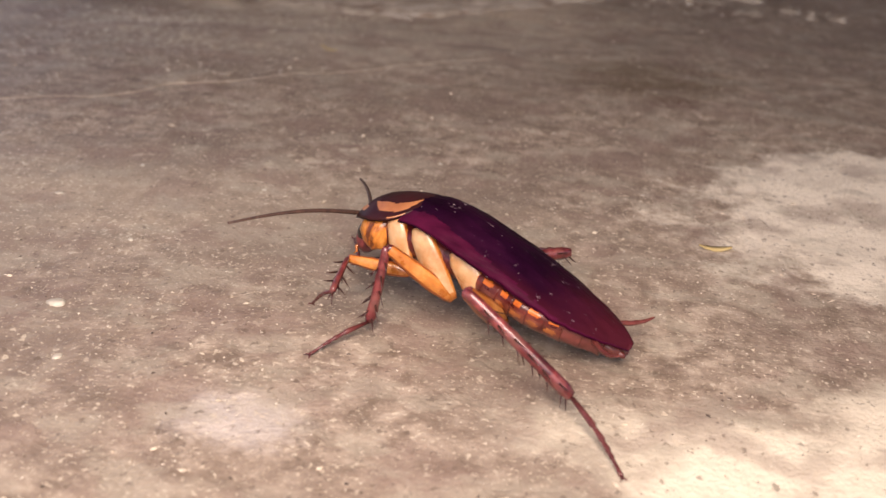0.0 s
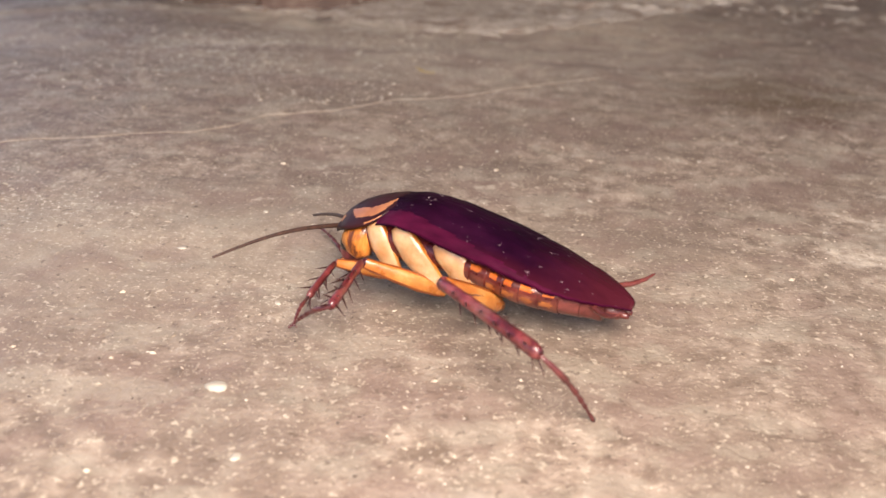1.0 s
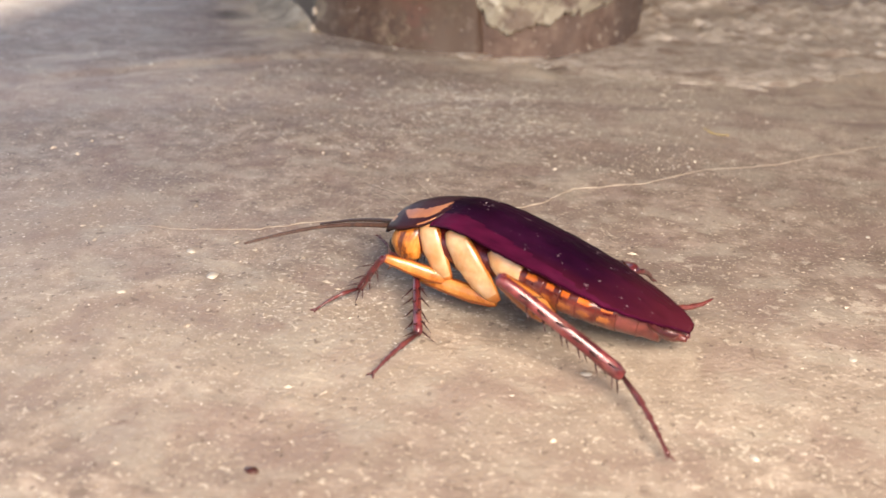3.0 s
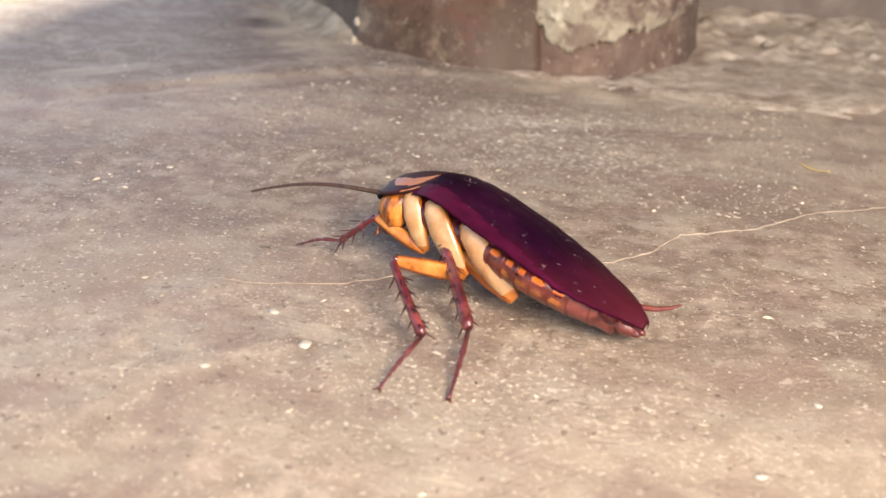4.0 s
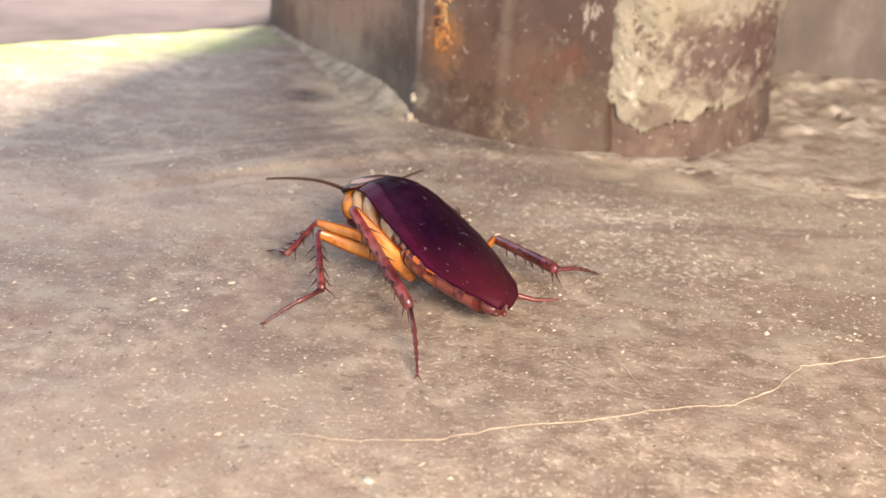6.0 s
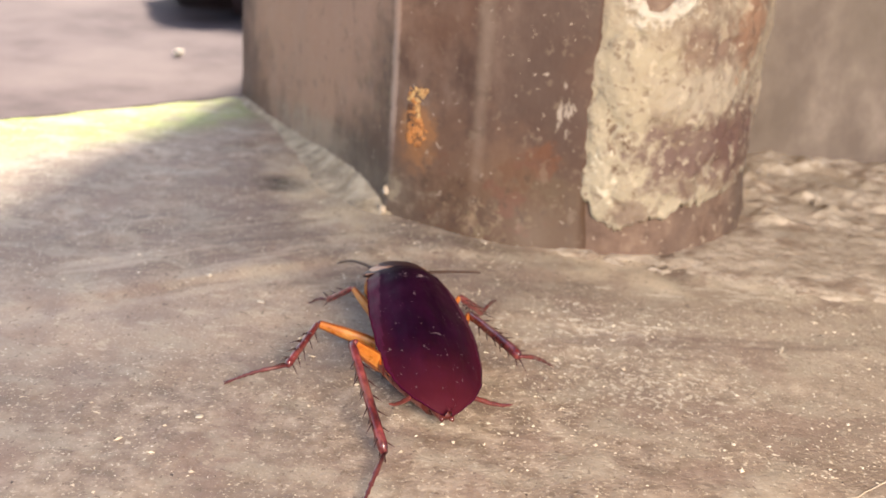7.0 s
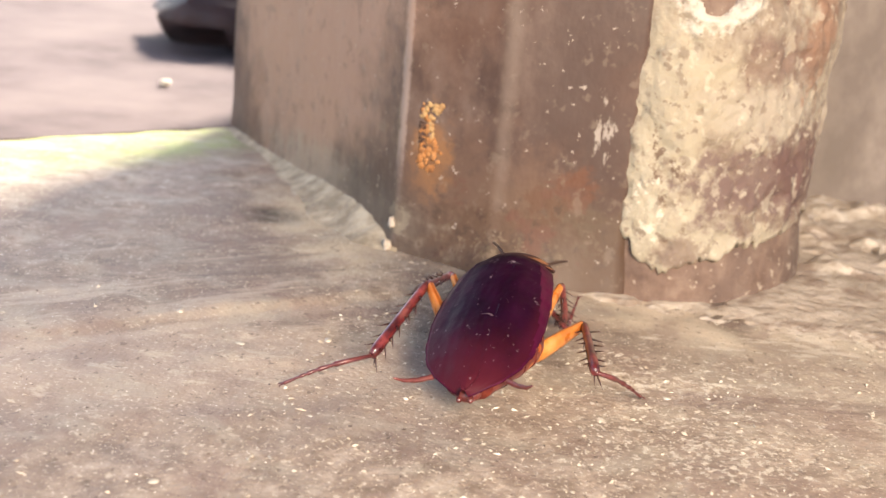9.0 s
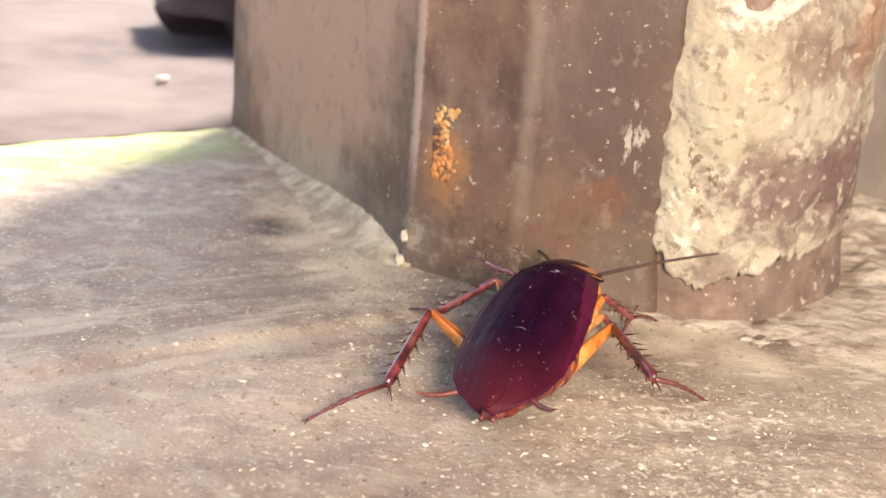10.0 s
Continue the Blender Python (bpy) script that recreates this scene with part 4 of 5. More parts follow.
# ---- grit, crumbs and the thread on the floor ----
rng = np.random.default_rng(7)


def grit(count, name, lo, hi, area, mat, label, lift=lambda x, y: 0.0):
    x0, x1, y0, y1 = area
    octa = np.array([(1, 0, 0), (-1, 0, 0), (0, 1, 0), (0, -1, 0), (0, 0, 1), (0, 0, -1)], float)
    tri = np.array([(0, 2, 4), (2, 1, 4), (1, 3, 4), (3, 0, 4), (2, 0, 5), (1, 2, 5), (3, 1, 5), (0, 3, 5)])
    verts, faces = [], []
    for i in range(count):
        x, y = rng.uniform(x0, x1), rng.uniform(y0, y1)
        if 0.7 * noise.noise(Vector((x * 45, y * 45, 6.0))) + 0.5 * noise.noise(Vector((x * 190, y * 190, 2.0))) < rng.uniform(-0.45, 0.55):
            continue
        r = lo * (hi / lo) ** (rng.random() ** 2.2)
        w = octa * (r * rng.uniform(0.35, 1.9, (6, 1)))
        t = rng.uniform(0, 6.28)
        w = w @ np.array([(math.cos(t), math.sin(t), 0), (-math.sin(t) * 0.6, math.cos(t) * 0.6, 0), (0, 0, 0.32)])
        k = len(verts)
        verts += [tuple(p) for p in w + (x, y, ground_height(x, y) + lift(x, y) + r * 0.22)]
        faces += [tuple(f + k) for f in tri]
    return tagged(new(name, mesh_of(name, verts, faces, [mat], smooth=False)), label, "grit", kind="stuff")


grit(60000, "grit", 0.00003, 0.00018, (-0.24, 0.10, 0.09, 0.30), quartz, "pale glinting sand grains bedded in the concrete")
chip_tan = material("tan_chip", [(0.3, (0.34, 0.27, 0.20)), (0.7, (0.66, 0.57, 0.45))], scale=900, rough=0.7, bump=0.4, bump_scale=2500, bump_height=0.0001, island=0.3)
chip_white = material("whitish_chip", [(0.3, (0.38, 0.33, 0.26)), (0.7, (0.62, 0.56, 0.46))], scale=900, rough=0.7, bump=0.4, bump_scale=2500, bump_height=0.0001, island=0.3)
grain_dark = material("dark_grain", [(0.3, (0.05, 0.035, 0.028)), (0.7, (0.13, 0.095, 0.075))], scale=900, rough=0.6, bump=0.3, bump_scale=2500, bump_height=0.0001, island=0.4)
grit(8000, "chips", 0.00008, 0.00042, (-0.24, 0.10, 0.09, 0.30), chip_tan, "irregular tan chips worn out of the concrete")
grit(5200, "pale_chips", 0.00005, 0.00036, (-0.108, -0.028, 0.226, 0.286), chip_white, "ragged whitish chips strewn over the concrete by the column")
grit(9000, "dark_grains", 0.00006, 0.00024, (-0.24, 0.10, 0.09, 0.30), grain_dark, "dark sand grains bedded in the concrete")

grit(420, "plaster_crumbs", 0.0003, 0.0017, (-0.042, 0.070, 0.306, 0.356), mortar, "crumbs of pale plaster heaped along the foot of the wall", lambda x, y: 0.0004 + 0.0022 * min(1.0, max(0.0, (y - 0.312) / 0.034)) ** 2)
CRUMBS = [(-30.9, 141.3, 1.1), (-26.1, 131.7, 0.6), (-38.6, 181.7, 0.45), (-44.5, 169.2, 0.55), (-13.7, 211.7, 0.4), (0.0, 196.0, 0.4), (14.7, 214.6, 0.35),
          (-83.9, 180.1, 0.8), (-88.7, 186.3, 0.65), (-91.0, 173.7, 0.5), (-106.4, 258.6, 0.6), (-115.6, 253.9, 0.6), (-112.9, 221.4, 0.55), (-124.9, 259.5, 0.6),
          (-66.9, 255.7, 0.5), (-20.2, 177.7, 0.45), (-30.4, 158.7, 0.5)]
for i, (x, y, r) in enumerate(CRUMBS):
    lump("crumb", x * MM, y * MM, ground_height(x * MM, y * MM) - 0.0001, r * 0.7 * MM, crumb_white, "small chalky white crumb lying on the concrete", "crumb", 1.3 * i, flat=0.45,
         stretch=1.4, turn=i * 1.1, n=10, group="crumbs on the floor")


lump("seed", -0.0685, 0.1475, ground_height(-0.0685, 0.1475) - 0.0001, 0.0004, spine_dark, "tiny dark seed lying on the concrete", "seed", 4.4, flat=0.6, stretch=1.5, n=8)


def flake(name, x, y, length, width, turn, mat, label, category):
    """A thin curled scrap, in millimetres."""
    rings = []
    for i in range(9):
        u = i / 8
        w = width * (0.25 + 0.75 * math.sin(math.pi * (0.08 + 0.84 * u)))
        z = 0.25 + 0.35 * (u - 0.5) ** 2 * length
        px = length * (u - 0.5)
        rings.append([(px * MM, w * MM, z * MM), (px * MM, 0, (z + 0.12) * MM), (px * MM, -w * MM, z * MM), (px * MM, 0, (z - 0.08) * MM)])
    v, f = loft(rings)
    ob = tagged(new(name, mesh_of(name, v, f, [mat])), label, category)
    ob.matrix_basis = pose(x * MM, y * MM, ground_height(x * MM, y * MM) - 0.0001, 0, 0, turn)
    return ob


flake("straw", -30.3, 248.5, 4.5, 0.35, -35, straw_mat, "short yellow scrap of straw on the concrete", "straw")
flake("leaf_scrap", 38.0, 177.0, 4.0, 0.8, 8, straw_mat, "tan scrap of dry leaf on the stained concrete", "leaf scrap")


def thread(name, points, r, label):
    pts = [Vector((x * MM, y * MM, 0)) for x, y in points]
    fine = []
    for i in range(len(pts) - 1):
        for k in range(8):
            u = k / 8
            p = pts[i].lerp(pts[i + 1], u)
            p += Vector((noise.noise(p * 900), noise.noise(p * 900 + Vector((5, 5, 5))), 0)) * 0.00035
            p.z = ground_height(p.x, p.y) + r * 0.6
            fine.append(p / MM)
    v, f = tube(fine, [r / MM * min(1.0, 0.35 + k / 40) * (0.6 + 0.7 * abs(noise.noise(p * 0.4))) for k, p in enumerate(fine)], n=6, flat=1.5)
    return tagged(new(name, mesh_of(name, v, f, [thread_mat])), label, "thread")


thread("thread", [(-98.5, 191.2), (-91.6, 191.8), (-84.3, 193.9), (-79.0, 197.0), (-71.4, 200.4), (-61.6, 206.0), (-57.1, 207.7), (-52.5, 212.6), (-49.6, 218.0), (-45.2, 220.3), (-40.5, 222.8),
                  (-36.4, 227.5), (-32.2, 231.2), (-23.5, 236.6), (-14.3, 243.8), (-9.8, 247.9), (1.3, 256.6)], 0.000085, "long pale fibre lying in a bend on the concrete")
thread("thread_branch", [(-65.2, 207.0), (-67.0, 211.0), (-70.5, 217.0)], 0.00008, "short forked end of pale fibre on the concrete")
thread("thread_branch", [(-65.0, 206.0), (-69.0, 208.0), (-75.5, 213.5)], 0.00007, "short forked end of pale fibre on the concrete")

# ---- the cockroach: x ahead, y to its left, z up, in millimetres ----
roach = tagged(new("cockroach"), "glossy dark maroon cockroach with amber legs walking on concrete", "cockroach")
roach.empty_display_size = 0.01

BACK = [(15.0, -2.2), (14.5, -1.2), (13.8, -0.3), (12.8, 0.6), (11.5, 1.4), (10, 2.15), (8.6, 2.75), (7.0, 3.3), (4.5, 3.5), (2, 3.4), (-3, 2.9), (-8, 2.1), (-12, 1.15), (-15, 0.3), (-16.6, -0.35)]
WING = [(9.4, 4.4), (8.0, 4.95), (5, 5.6), (0, 6.25), (-5, 6.35), (-9, 5.95), (-12, 5.1), (-14.2, 3.7), (-15.6, 2.05), (-16.3, 1.0), (-16.6, 0.35)]


def build_shield():
    n, m = 120, 34
    verts = [(10.9 * MM, 0, (interp(BACK, 10.9) + 0.25) * MM)]
    for i in range(1, m + 1):
        r = i / m
        for j in range(n):
            a = 2 * math.pi * j / n
            ca, sa = math.cos(a), math.sin(a)
            rx = 4.1 if ca > 0 else 3.3
            x, y = 10.9 + rx * r * ca, 4.65 * r * sa * (1 - 0.03 * ca)
            z = interp(BACK, x) + (0.25 if ca > 0 else 0.25 - 0.20 * r * abs(ca)) - 2.5 * abs(y / 5.0) ** 2.2 - 0.10 * r ** 6 - 0.9 * r ** 8 * max(0.0, ca)
            verts.append((x * MM, y * MM, z * MM))
    faces = [(0, 1 + j, 1 + (j + 1) % n) for j in range(n)]
    slots = [0] * n
    for i in range(1, m):
        for j in range(n):
            p, q = 1 + (i - 1) * n, 1 + i * n
            faces.append((p + j, q + j, q + (j + 1) % n, p + (j + 1) % n))
            a = math.degrees(2 * math.pi * (j + 0.5) / n)
            a = min(a, 360 - a)
            r = (i + 0.5) / m
            width = 0.115 * max(0.0, min(1.0, (a - 46) / 26, (158 - a) / 34)) * (1 + 0.12 * noise.noise(Vector((a * 0.06, 1, 2))))
            rear = abs(r - 0.74 + 0.05 * math.cos(radians(a))) < width
            rim = 16 < a < 46 and 0.86 < r < 0.93 or 96 < a < 122 and r > 0.965
            slots.append(1 if rear or rim else 0)
    top = len(verts)
    verts += [(x, y * 0.97, z - 0.00035) for x, y, z in verts]
    faces += [tuple(i + top for i in reversed(f)) for f in faces]
    slots += slots[:]
    e = 1 + (m - 1) * n
    for j in range(n):
        faces.append((e + j, top + e + j, top + e + (j + 1) % n, e + (j + 1) % n))
        slots.append(0)
    return part("pronotum", mesh_of("pronotum", verts, faces, [shield_dark, shield_pale], slots), roach, "glossy brown shield with a tan curved band")


def build_wing(sign):
    nx, ny = 72, 34
    verts, slots, faces = [], [], []
    lift = 0.05 if sign > 0 else 0.0
    for i in range(nx + 1):
        x = 9.4 - 25.95 * (i / nx)
        w = interp(WING, x)
        inner = -min(1.3, 0.45 * w) if sign > 0 else -min(0.7, 0.3 * w)
        for j in range(ny + 1):
            y = inner + (w - inner) * (j / ny) * (1 + (0.012 * noise.noise(Vector((x * 1.3, sign, 6))) if j > ny - 3 else 0.0))
            s = abs(y) / w
            inset = min(1.0, max(0.0, (y - inner) / 1.1))
            droop = float(np.interp(x, (-16, -9, 2, 9), (0.9, 2.25, 2.55, 2.2)))
            z = interp(BACK, x) + lift - (0.10 * (1 - inset) ** 2 if sign > 0 else 0.0) - droop * s ** 2.3 - 0.10 * math.exp(-((y - 0.62 * w) / 0.9) ** 2)
            vein = 0.72 + 0.24 * max(0.0, min(1.0, (7 - x) / 17))
            z += 0.09 * math.exp(-((s - vein) / 0.05) ** 2) - 0.35 * max(0.0, s - vein)
            z += 0.08 * noise.noise(Vector((x * 0.5, y * 1.1, 4 + sign))) + 0.03 * noise.noise(Vector((x * 1.6, y * 2.2, 1)))
            z += 0.010 * math.sin(y * 8.0 + 0.25 * x) * (1 - s * 0.5)
            verts.append((x * MM, y * sign * MM, z * MM))
    for i in range(nx):
        for j in range(ny):
            q = (i * (ny + 1) + j, (i + 1) * (ny + 1) + j, (i + 1) * (ny + 1) + j + 1, i * (ny + 1) + j + 1)
            faces.append(q if sign > 0 else q[::-1])
            x, w = 9.4 - 25.95 * (i / nx), interp(WING, 9.4 - 25.95 * (i / nx))
            inner = -min(1.3, 0.45 * w) if sign > 0 else -min(0.7, 0.3 * w)
            s = abs(inner + (w - inner) * ((j + 0.5) / ny)) / w
            vein = 0.72 + 0.24 * max(0.0, min(1.0, (7 - x) / 17)) + 0.03 * noise.noise(Vector((x * 0.9, 2, sign)))
            slots.append(1 if j > ny // 2 and s > vein else 0)
    top = len(verts)
    verts += [(x, y, z - 0.00008) for x, y, z in verts]
    faces += [tuple(i + top for i in reversed(f)) for f in faces]
    slots += slots[:]
    rim = [i * (ny + 1) for i in range(nx)] + [nx * (ny + 1) + j for j in range(ny)] + [(nx - i) * (ny + 1) + ny for i in range(nx)] + [ny - j for j in range(ny)]
    for a, b in zip(rim, rim[1:] + rim[:1]):
        faces.append((a, b, b + top, a + top))
        slots.append(0)
    label = "dark maroon leathery forewing with a red margin"
    return part("forewing", mesh_of("forewing", verts, faces, [wing_dark, wing_edge], slots), roach, label)


def build_abdomen():
    width = [(1, 4.7), (-3, 5.6), (-6, 6.25), (-8, 6.2), (-10.5, 5.2), (-12.5, 3.9), (-14.6, 2.2)]
    n = 84
    for k in range(8):
        x0 = 0.6 - 1.82 * k
        us = (0, 0.08, 0.18, 0.28, 0.38, 0.48, 0.58, 0.68, 0.78, 0.87, 0.95, 1.0)
        rings = []
        for u in us:
            x = x0 - 2.05 * u
            w = interp(width, x) * (1 + 0.022 * u)
            up = max(0.3, min(1.3, interp(BACK, x) - 0.1))
            down = (2.55 - 0.03 * k) * (1 + 0.03 * u)
            ring = oval(x, 0, -0.7, w, up, down, n=n, square=0.78)
            rings.append([(px, py * (1 + 0.012 * noise.noise(Vector((px * 900, pz * 900, k)))), pz + 0.00006 * noise.noise(Vector((px * 700, py * 700, k)))) for px, py, pz in ring])
        v, f = loft(rings)
        slots = []
        for face in f:
            i = min(face) // n
            zc = sum(v[q][2] for q in face) / len(face) / MM
            flank = abs(sum(v[q][1] for q in face) / len(face) / MM) > 2.0
            u = (us[i] + us[min(i + 1, len(us) - 1)]) / 2
            wob = 0.4 * noise.noise(Vector((u * 3, zc * 2, k * 1.7)))
            upper = math.hypot((u - 0.42 + 0.1 * math.sin(k * 2.3)) / (0.27 + 0.06 * math.sin(k * 1.9)), (zc + 0.45) / 0.29) + wob
            lower = math.hypot((u - 0.45) / 0.30, (zc + 1.55) / 0.38) + wob
            if len(face) != 4:
                slots.append(0)
            elif flank and upper < 1 and k < 6:
                slots.append(1)
            elif flank and lower < 0.9 and 2 <= k < 6:
                slots.append(4)
            elif i >= 10 and zc < 0.3 or flank and zc > -0.75 and k < 7:
                slots.append(3)
            else:
                slots.append(2 if k > 5 else (5 if zc < -0.95 else 0))
        part("abdomen_segment", mesh_of("abdomen_segment", v, f, [belly, belly_spot, tail_pink, belly_dark, belly_blotch, belly_pale], slots), roach,
             "red-brown belly ring with amber side spots" if k < 6 else "pinkish red belly ring")
    v, f = ball(-14.5, 0, -1.8, 1.7, 1.5, 1.0)
    v = [(x, y * (1 + 0.12 * noise.noise(Vector((x * 900, y * 900, 3)))), z + 0.0002 * noise.noise(Vector((x * 800, y * 800, 7)))) for x, y, z in v]
    part("tail_plate", mesh_of("tail_plate", v, f, [tail_pink]), roach, "translucent pinkish red tail plate")
    for s in (1, -1):
        v, f = ball(-15.9, 0.6 * s, -1.9, 0.7, 0.36, 0.38, n=9, m=6)
        part("tail_valve", mesh_of("tail_valve", v, f, [tail_pink]), roach, "small pinkish lobe at the tail")
        pts = [(-12.6, 2.6 * s, -0.9), (-13.8, 4.0 * s, -0.9), (-14.9, 5.3 * s, -0.7), (-15.9, 6.4 * s, -0.2), (-16.6, 7.2 * s, 0.5)]
        v, f = tube([Vector(pts[0]).lerp(Vector(pts[1]), u) if q == 0 else Vector(pts[q]).lerp(Vector(pts[q + 1]), u) for q in range(4) for u in (0, 0.33, 0.66)] + [Vector(pts[4])],
                    [0.26, 0.31, 0.27, 0.32, 0.28, 0.31, 0.26, 0.28, 0.22, 0.22, 0.16, 0.14, 0.05], n=9)
        part("cercus", mesh_of("cercus", v, f, [tail_pink]), roach, "red-brown ringed tail feeler")


def build_front():
    v, f = loft([oval(x, 0, c, w, u, d, n=20) for x, c, w, u, d in ((13.4, -2.2, 1.6, 1.2, 1.6), (12.4, -1.8, 3.0, 1.8, 2.3), (10, -1.4, 3.9, 2.4, 2.7), (6, -1.1, 4.2, 2.6, 2.6),
                                                                      (1, -0.9, 4.4, 2.4, 2.3), (-3, -0.9, 4.5, 2.2, 2.1))])
    part("thorax", mesh_of("thorax", v, f, [belly]), roach, "red-brown underside of the thorax")
    v, f = ball(13.1, 0, -4.2, 1.4, 2.0, 2.3)
    head = part("head", mesh_of("head", v, f, [leg_red]), roach, "small brown head bent down under the shield")
    for s in (1, -1):
        v, f = ball(13.3, 1.70 * s, -3.7, 0.7, 0.5, 1.0)
        part("eye", mesh_of("eye", v, f, [eye_black]), head, "black kidney-shaped eye")
        v, f = tube([(13.2, 1.0 * s, -5.2), (13.6, 1.3 * s, -5.8), (13.3, 1.5 * s, -6.2), (13.5, 1.5 * s, -6.6)], [0.2, 0.18, 0.15, 0.08], n=7)
        part("palp", mesh_of("palp", v, f, [amber]), head, "amber mouth feeler")
        v, f = loft([oval(x, 3.0 * s, c, w, u, d, n=14) for x, c, w, u, d in ((13.2, -2.6, 0.4, 0.6, 0.7), (12.4, -2.4, 0.9, 1.6, 1.7), (11.2, -2.3, 1.15, 2.1, 2.2), (10.0, -2.2, 0.7, 1.5, 1.6))])
        part("neck_plate", mesh_of("neck_plate", v, f, [neck_orange]), roach, "wrinkled orange side plate below the shield")


build_front()
build_abdomen()
build_wing(-1)
build_wing(1)
build_shield()

# legs: joint in the body, lengths of femur, tibia and foot
HIPS = {"fore": (6.6, 2.5, -4.9), "middle": (1.2, 3.0, -4.8), "hind": (-4.8, 3.4, -4.1)}
HIP_TOPS = {"fore": (10.0, 3.6, 0.3), "middle": (7.2, 4.1, 0.6), "hind": (2.6, 4.4, 0.5)}
REACH = {"fore": (6.8, 6.0, 5.5), "middle": (9.0, 8.5, 7.5), "hind": (11.0, 13.5, 10.0)}
GIRTH = {"fore": (0.80, 0.43, 0.22), "middle": (0.95, 0.54, 0.27), "hind": (1.10, 0.66, 0.30)}
LEG_PARTS = {}


def limb_mesh(kind, piece):
    femur, tibia, foot = REACH[kind]
    gf, gt, gs = GIRTH[kind]
    if piece == "femur":
        prof = [(0, 0.5), (0.08, 0.75), (0.3, 1.0), (0.6, 0.92), (0.85, 0.70), (0.96, 0.62), (1.0, 0.4)]
        v, f = loft([oval(femur * u, 0, 0, gf * k * 0.62, gf * k, gf * k, n=12) for u, k in prof])
        slots = [1 if max(face) // 12 >= 6 else (2 if face[0] % 12 in (2, 9, 10) else 0) for face in f]
        return mesh_of("femur", v, f, [amber, leg_red, amber_dark], slots)
    if piece == "tibia":
        prof = [(0, 0.55), (0.05, 0.85), (0.2, 0.9), (0.7, 1.0), (0.93, 1.12), (1.0, 0.75)]
        v, f = loft([oval(tibia * u, 0, 0.10 * math.sin(3 * u), gt * k * 0.8, gt * k, gt * k, n=10) for u, k in prof])
        return mesh_of("tibia", v, f, [leg_red])
    rows = []
    for k, (u0, u1) in enumerate(((0, 0.42), (0.42, 0.6), (0.6, 0.72), (0.72, 0.8), (0.8, 1.0))):
        g = gs * (1 - 0.09 * k)
        rows += [(u0 + 0.01, g * 0.7), (u0 + (u1 - u0) * 0.75, g), (u1 - 0.01, g * 1.1)]
    sag = lambda u: 0.35 * math.sin(math.pi * u)
    body = loft([oval(foot * u, 0, sag(u), g, g, g, n=8) for u, g in rows])
    claws = [tube([(foot * 0.985, 0, 0), (foot * 1.03, 0.25 * s, 0.05), (foot * 1.05, 0.42 * s, -0.12)], [0.1, 0.08, 0.02], n=5) for s in (1, -1)]
    v, f = joined(body, *claws)
    return mesh_of("tarsus", v, f, [foot_brown])


v, f = tube([(0, 0, 0), (0.8, 0, 0.03), (1.45, 0, 0.08)], [0.11, 0.075, 0.015], n=5)
spine_mesh = mesh_of("spine", v, f, [spine_dark])

for kind in HIPS:
    meshes = {p: limb_mesh(kind, p) for p in ("femur", "tibia", "tarsus")}
    for side, s in (("left", 1), ("right", -1)):
        hx, hy, hz = HIPS[kind]
        tx, ty, tz = HIP_TOPS[kind]
        a, b = Vector((tx, ty * s, tz)), Vector((hx, hy * s, hz))
        rings = []
        d = (b - a).normalized()
        out = Vector((0.1, s, -0.1)).normalized()
        wide = d.cross(out).normalized()
        out = wide.cross(d)
        for u, k in ((0, 0.55), (0.12, 0.9), (0.4, 1.0), (0.7, 0.85), (0.9, 0.6), (1.0, 0.38)):
            p = a.lerp(b, u) + out * (0.5 * math.sin(math.pi * u))
            rings.append([(p + wide * {"fore": 1.25, "middle": 1.45, "hind": 1.55}[kind] * k * math.cos(t) + out * 0.72 * k * math.sin(t)) * MM for t in (2 * math.pi * j / 14 for j in range(14))])
        v, f = loft(rings)
        slots = [1 if max(face) // 14 >= 5 or face[0] % 14 in (0, 6, 7, 13) else 0 for face in f]
        part("coxa", mesh_of("coxa", v, f, [cream, amber], slots), roach, "pale cream leg base with an amber tip")
        femur = part("femur", meshes["femur"], roach, "flattened amber upper leg")
        tibia = part("tibia", meshes["tibia"], roach, "spiny red-brown lower leg")
        tarsus = part("tarsus", meshes["tarsus"], roach, "thin brown jointed foot with claws")
        L = REACH[kind][1]
        g = GIRTH[kind][1]
        count = {"fore": 12, "middle": 18, "hind": 24}[kind]
        for k in range(count):
            u = 0.18 + 0.80 * k / (count - 1)
            ang = (70, -75, 165, -150)[k % 4]
            tilt = 42 if k < count - 2 else 22
            m = pose(L * u * MM, 0, 0) @ pose(0, 0, 0, ang + 11 * math.sin(k * 2.1)) @ pose(0, 0, g * 0.75 * MM) @ pose(0, 0, 0, 0, -(90 - tilt) * 0.55 - 12)
            part("spine", spine_mesh, tibia, at=m @ Matrix.Diagonal((1.0 + 0.25 * math.sin(k * 1.7), 1, 1, 1)))
        LEG_PARTS[kind, side] = (femur, tibia, tarsus)

FEELERS = {}
for side, s in (("left", 1), ("right", -1)):
    pts = [(16.0 * u, (0.35 if s > 0 else 0.2) * s * math.sin(2.6 * u), (0.9 if s > 0 else 0.35) * math.sin(math.pi * u)) for u in (k / 22 for k in range(23))]
    v, f = tube(pts, [0.26 - 0.13 * (k / 22) for k in range(23)], n=7)
    FEELERS[side] = part("antenna", mesh_of("antenna", v, f, [feeler]), roach, "thin ringed brown antenna")

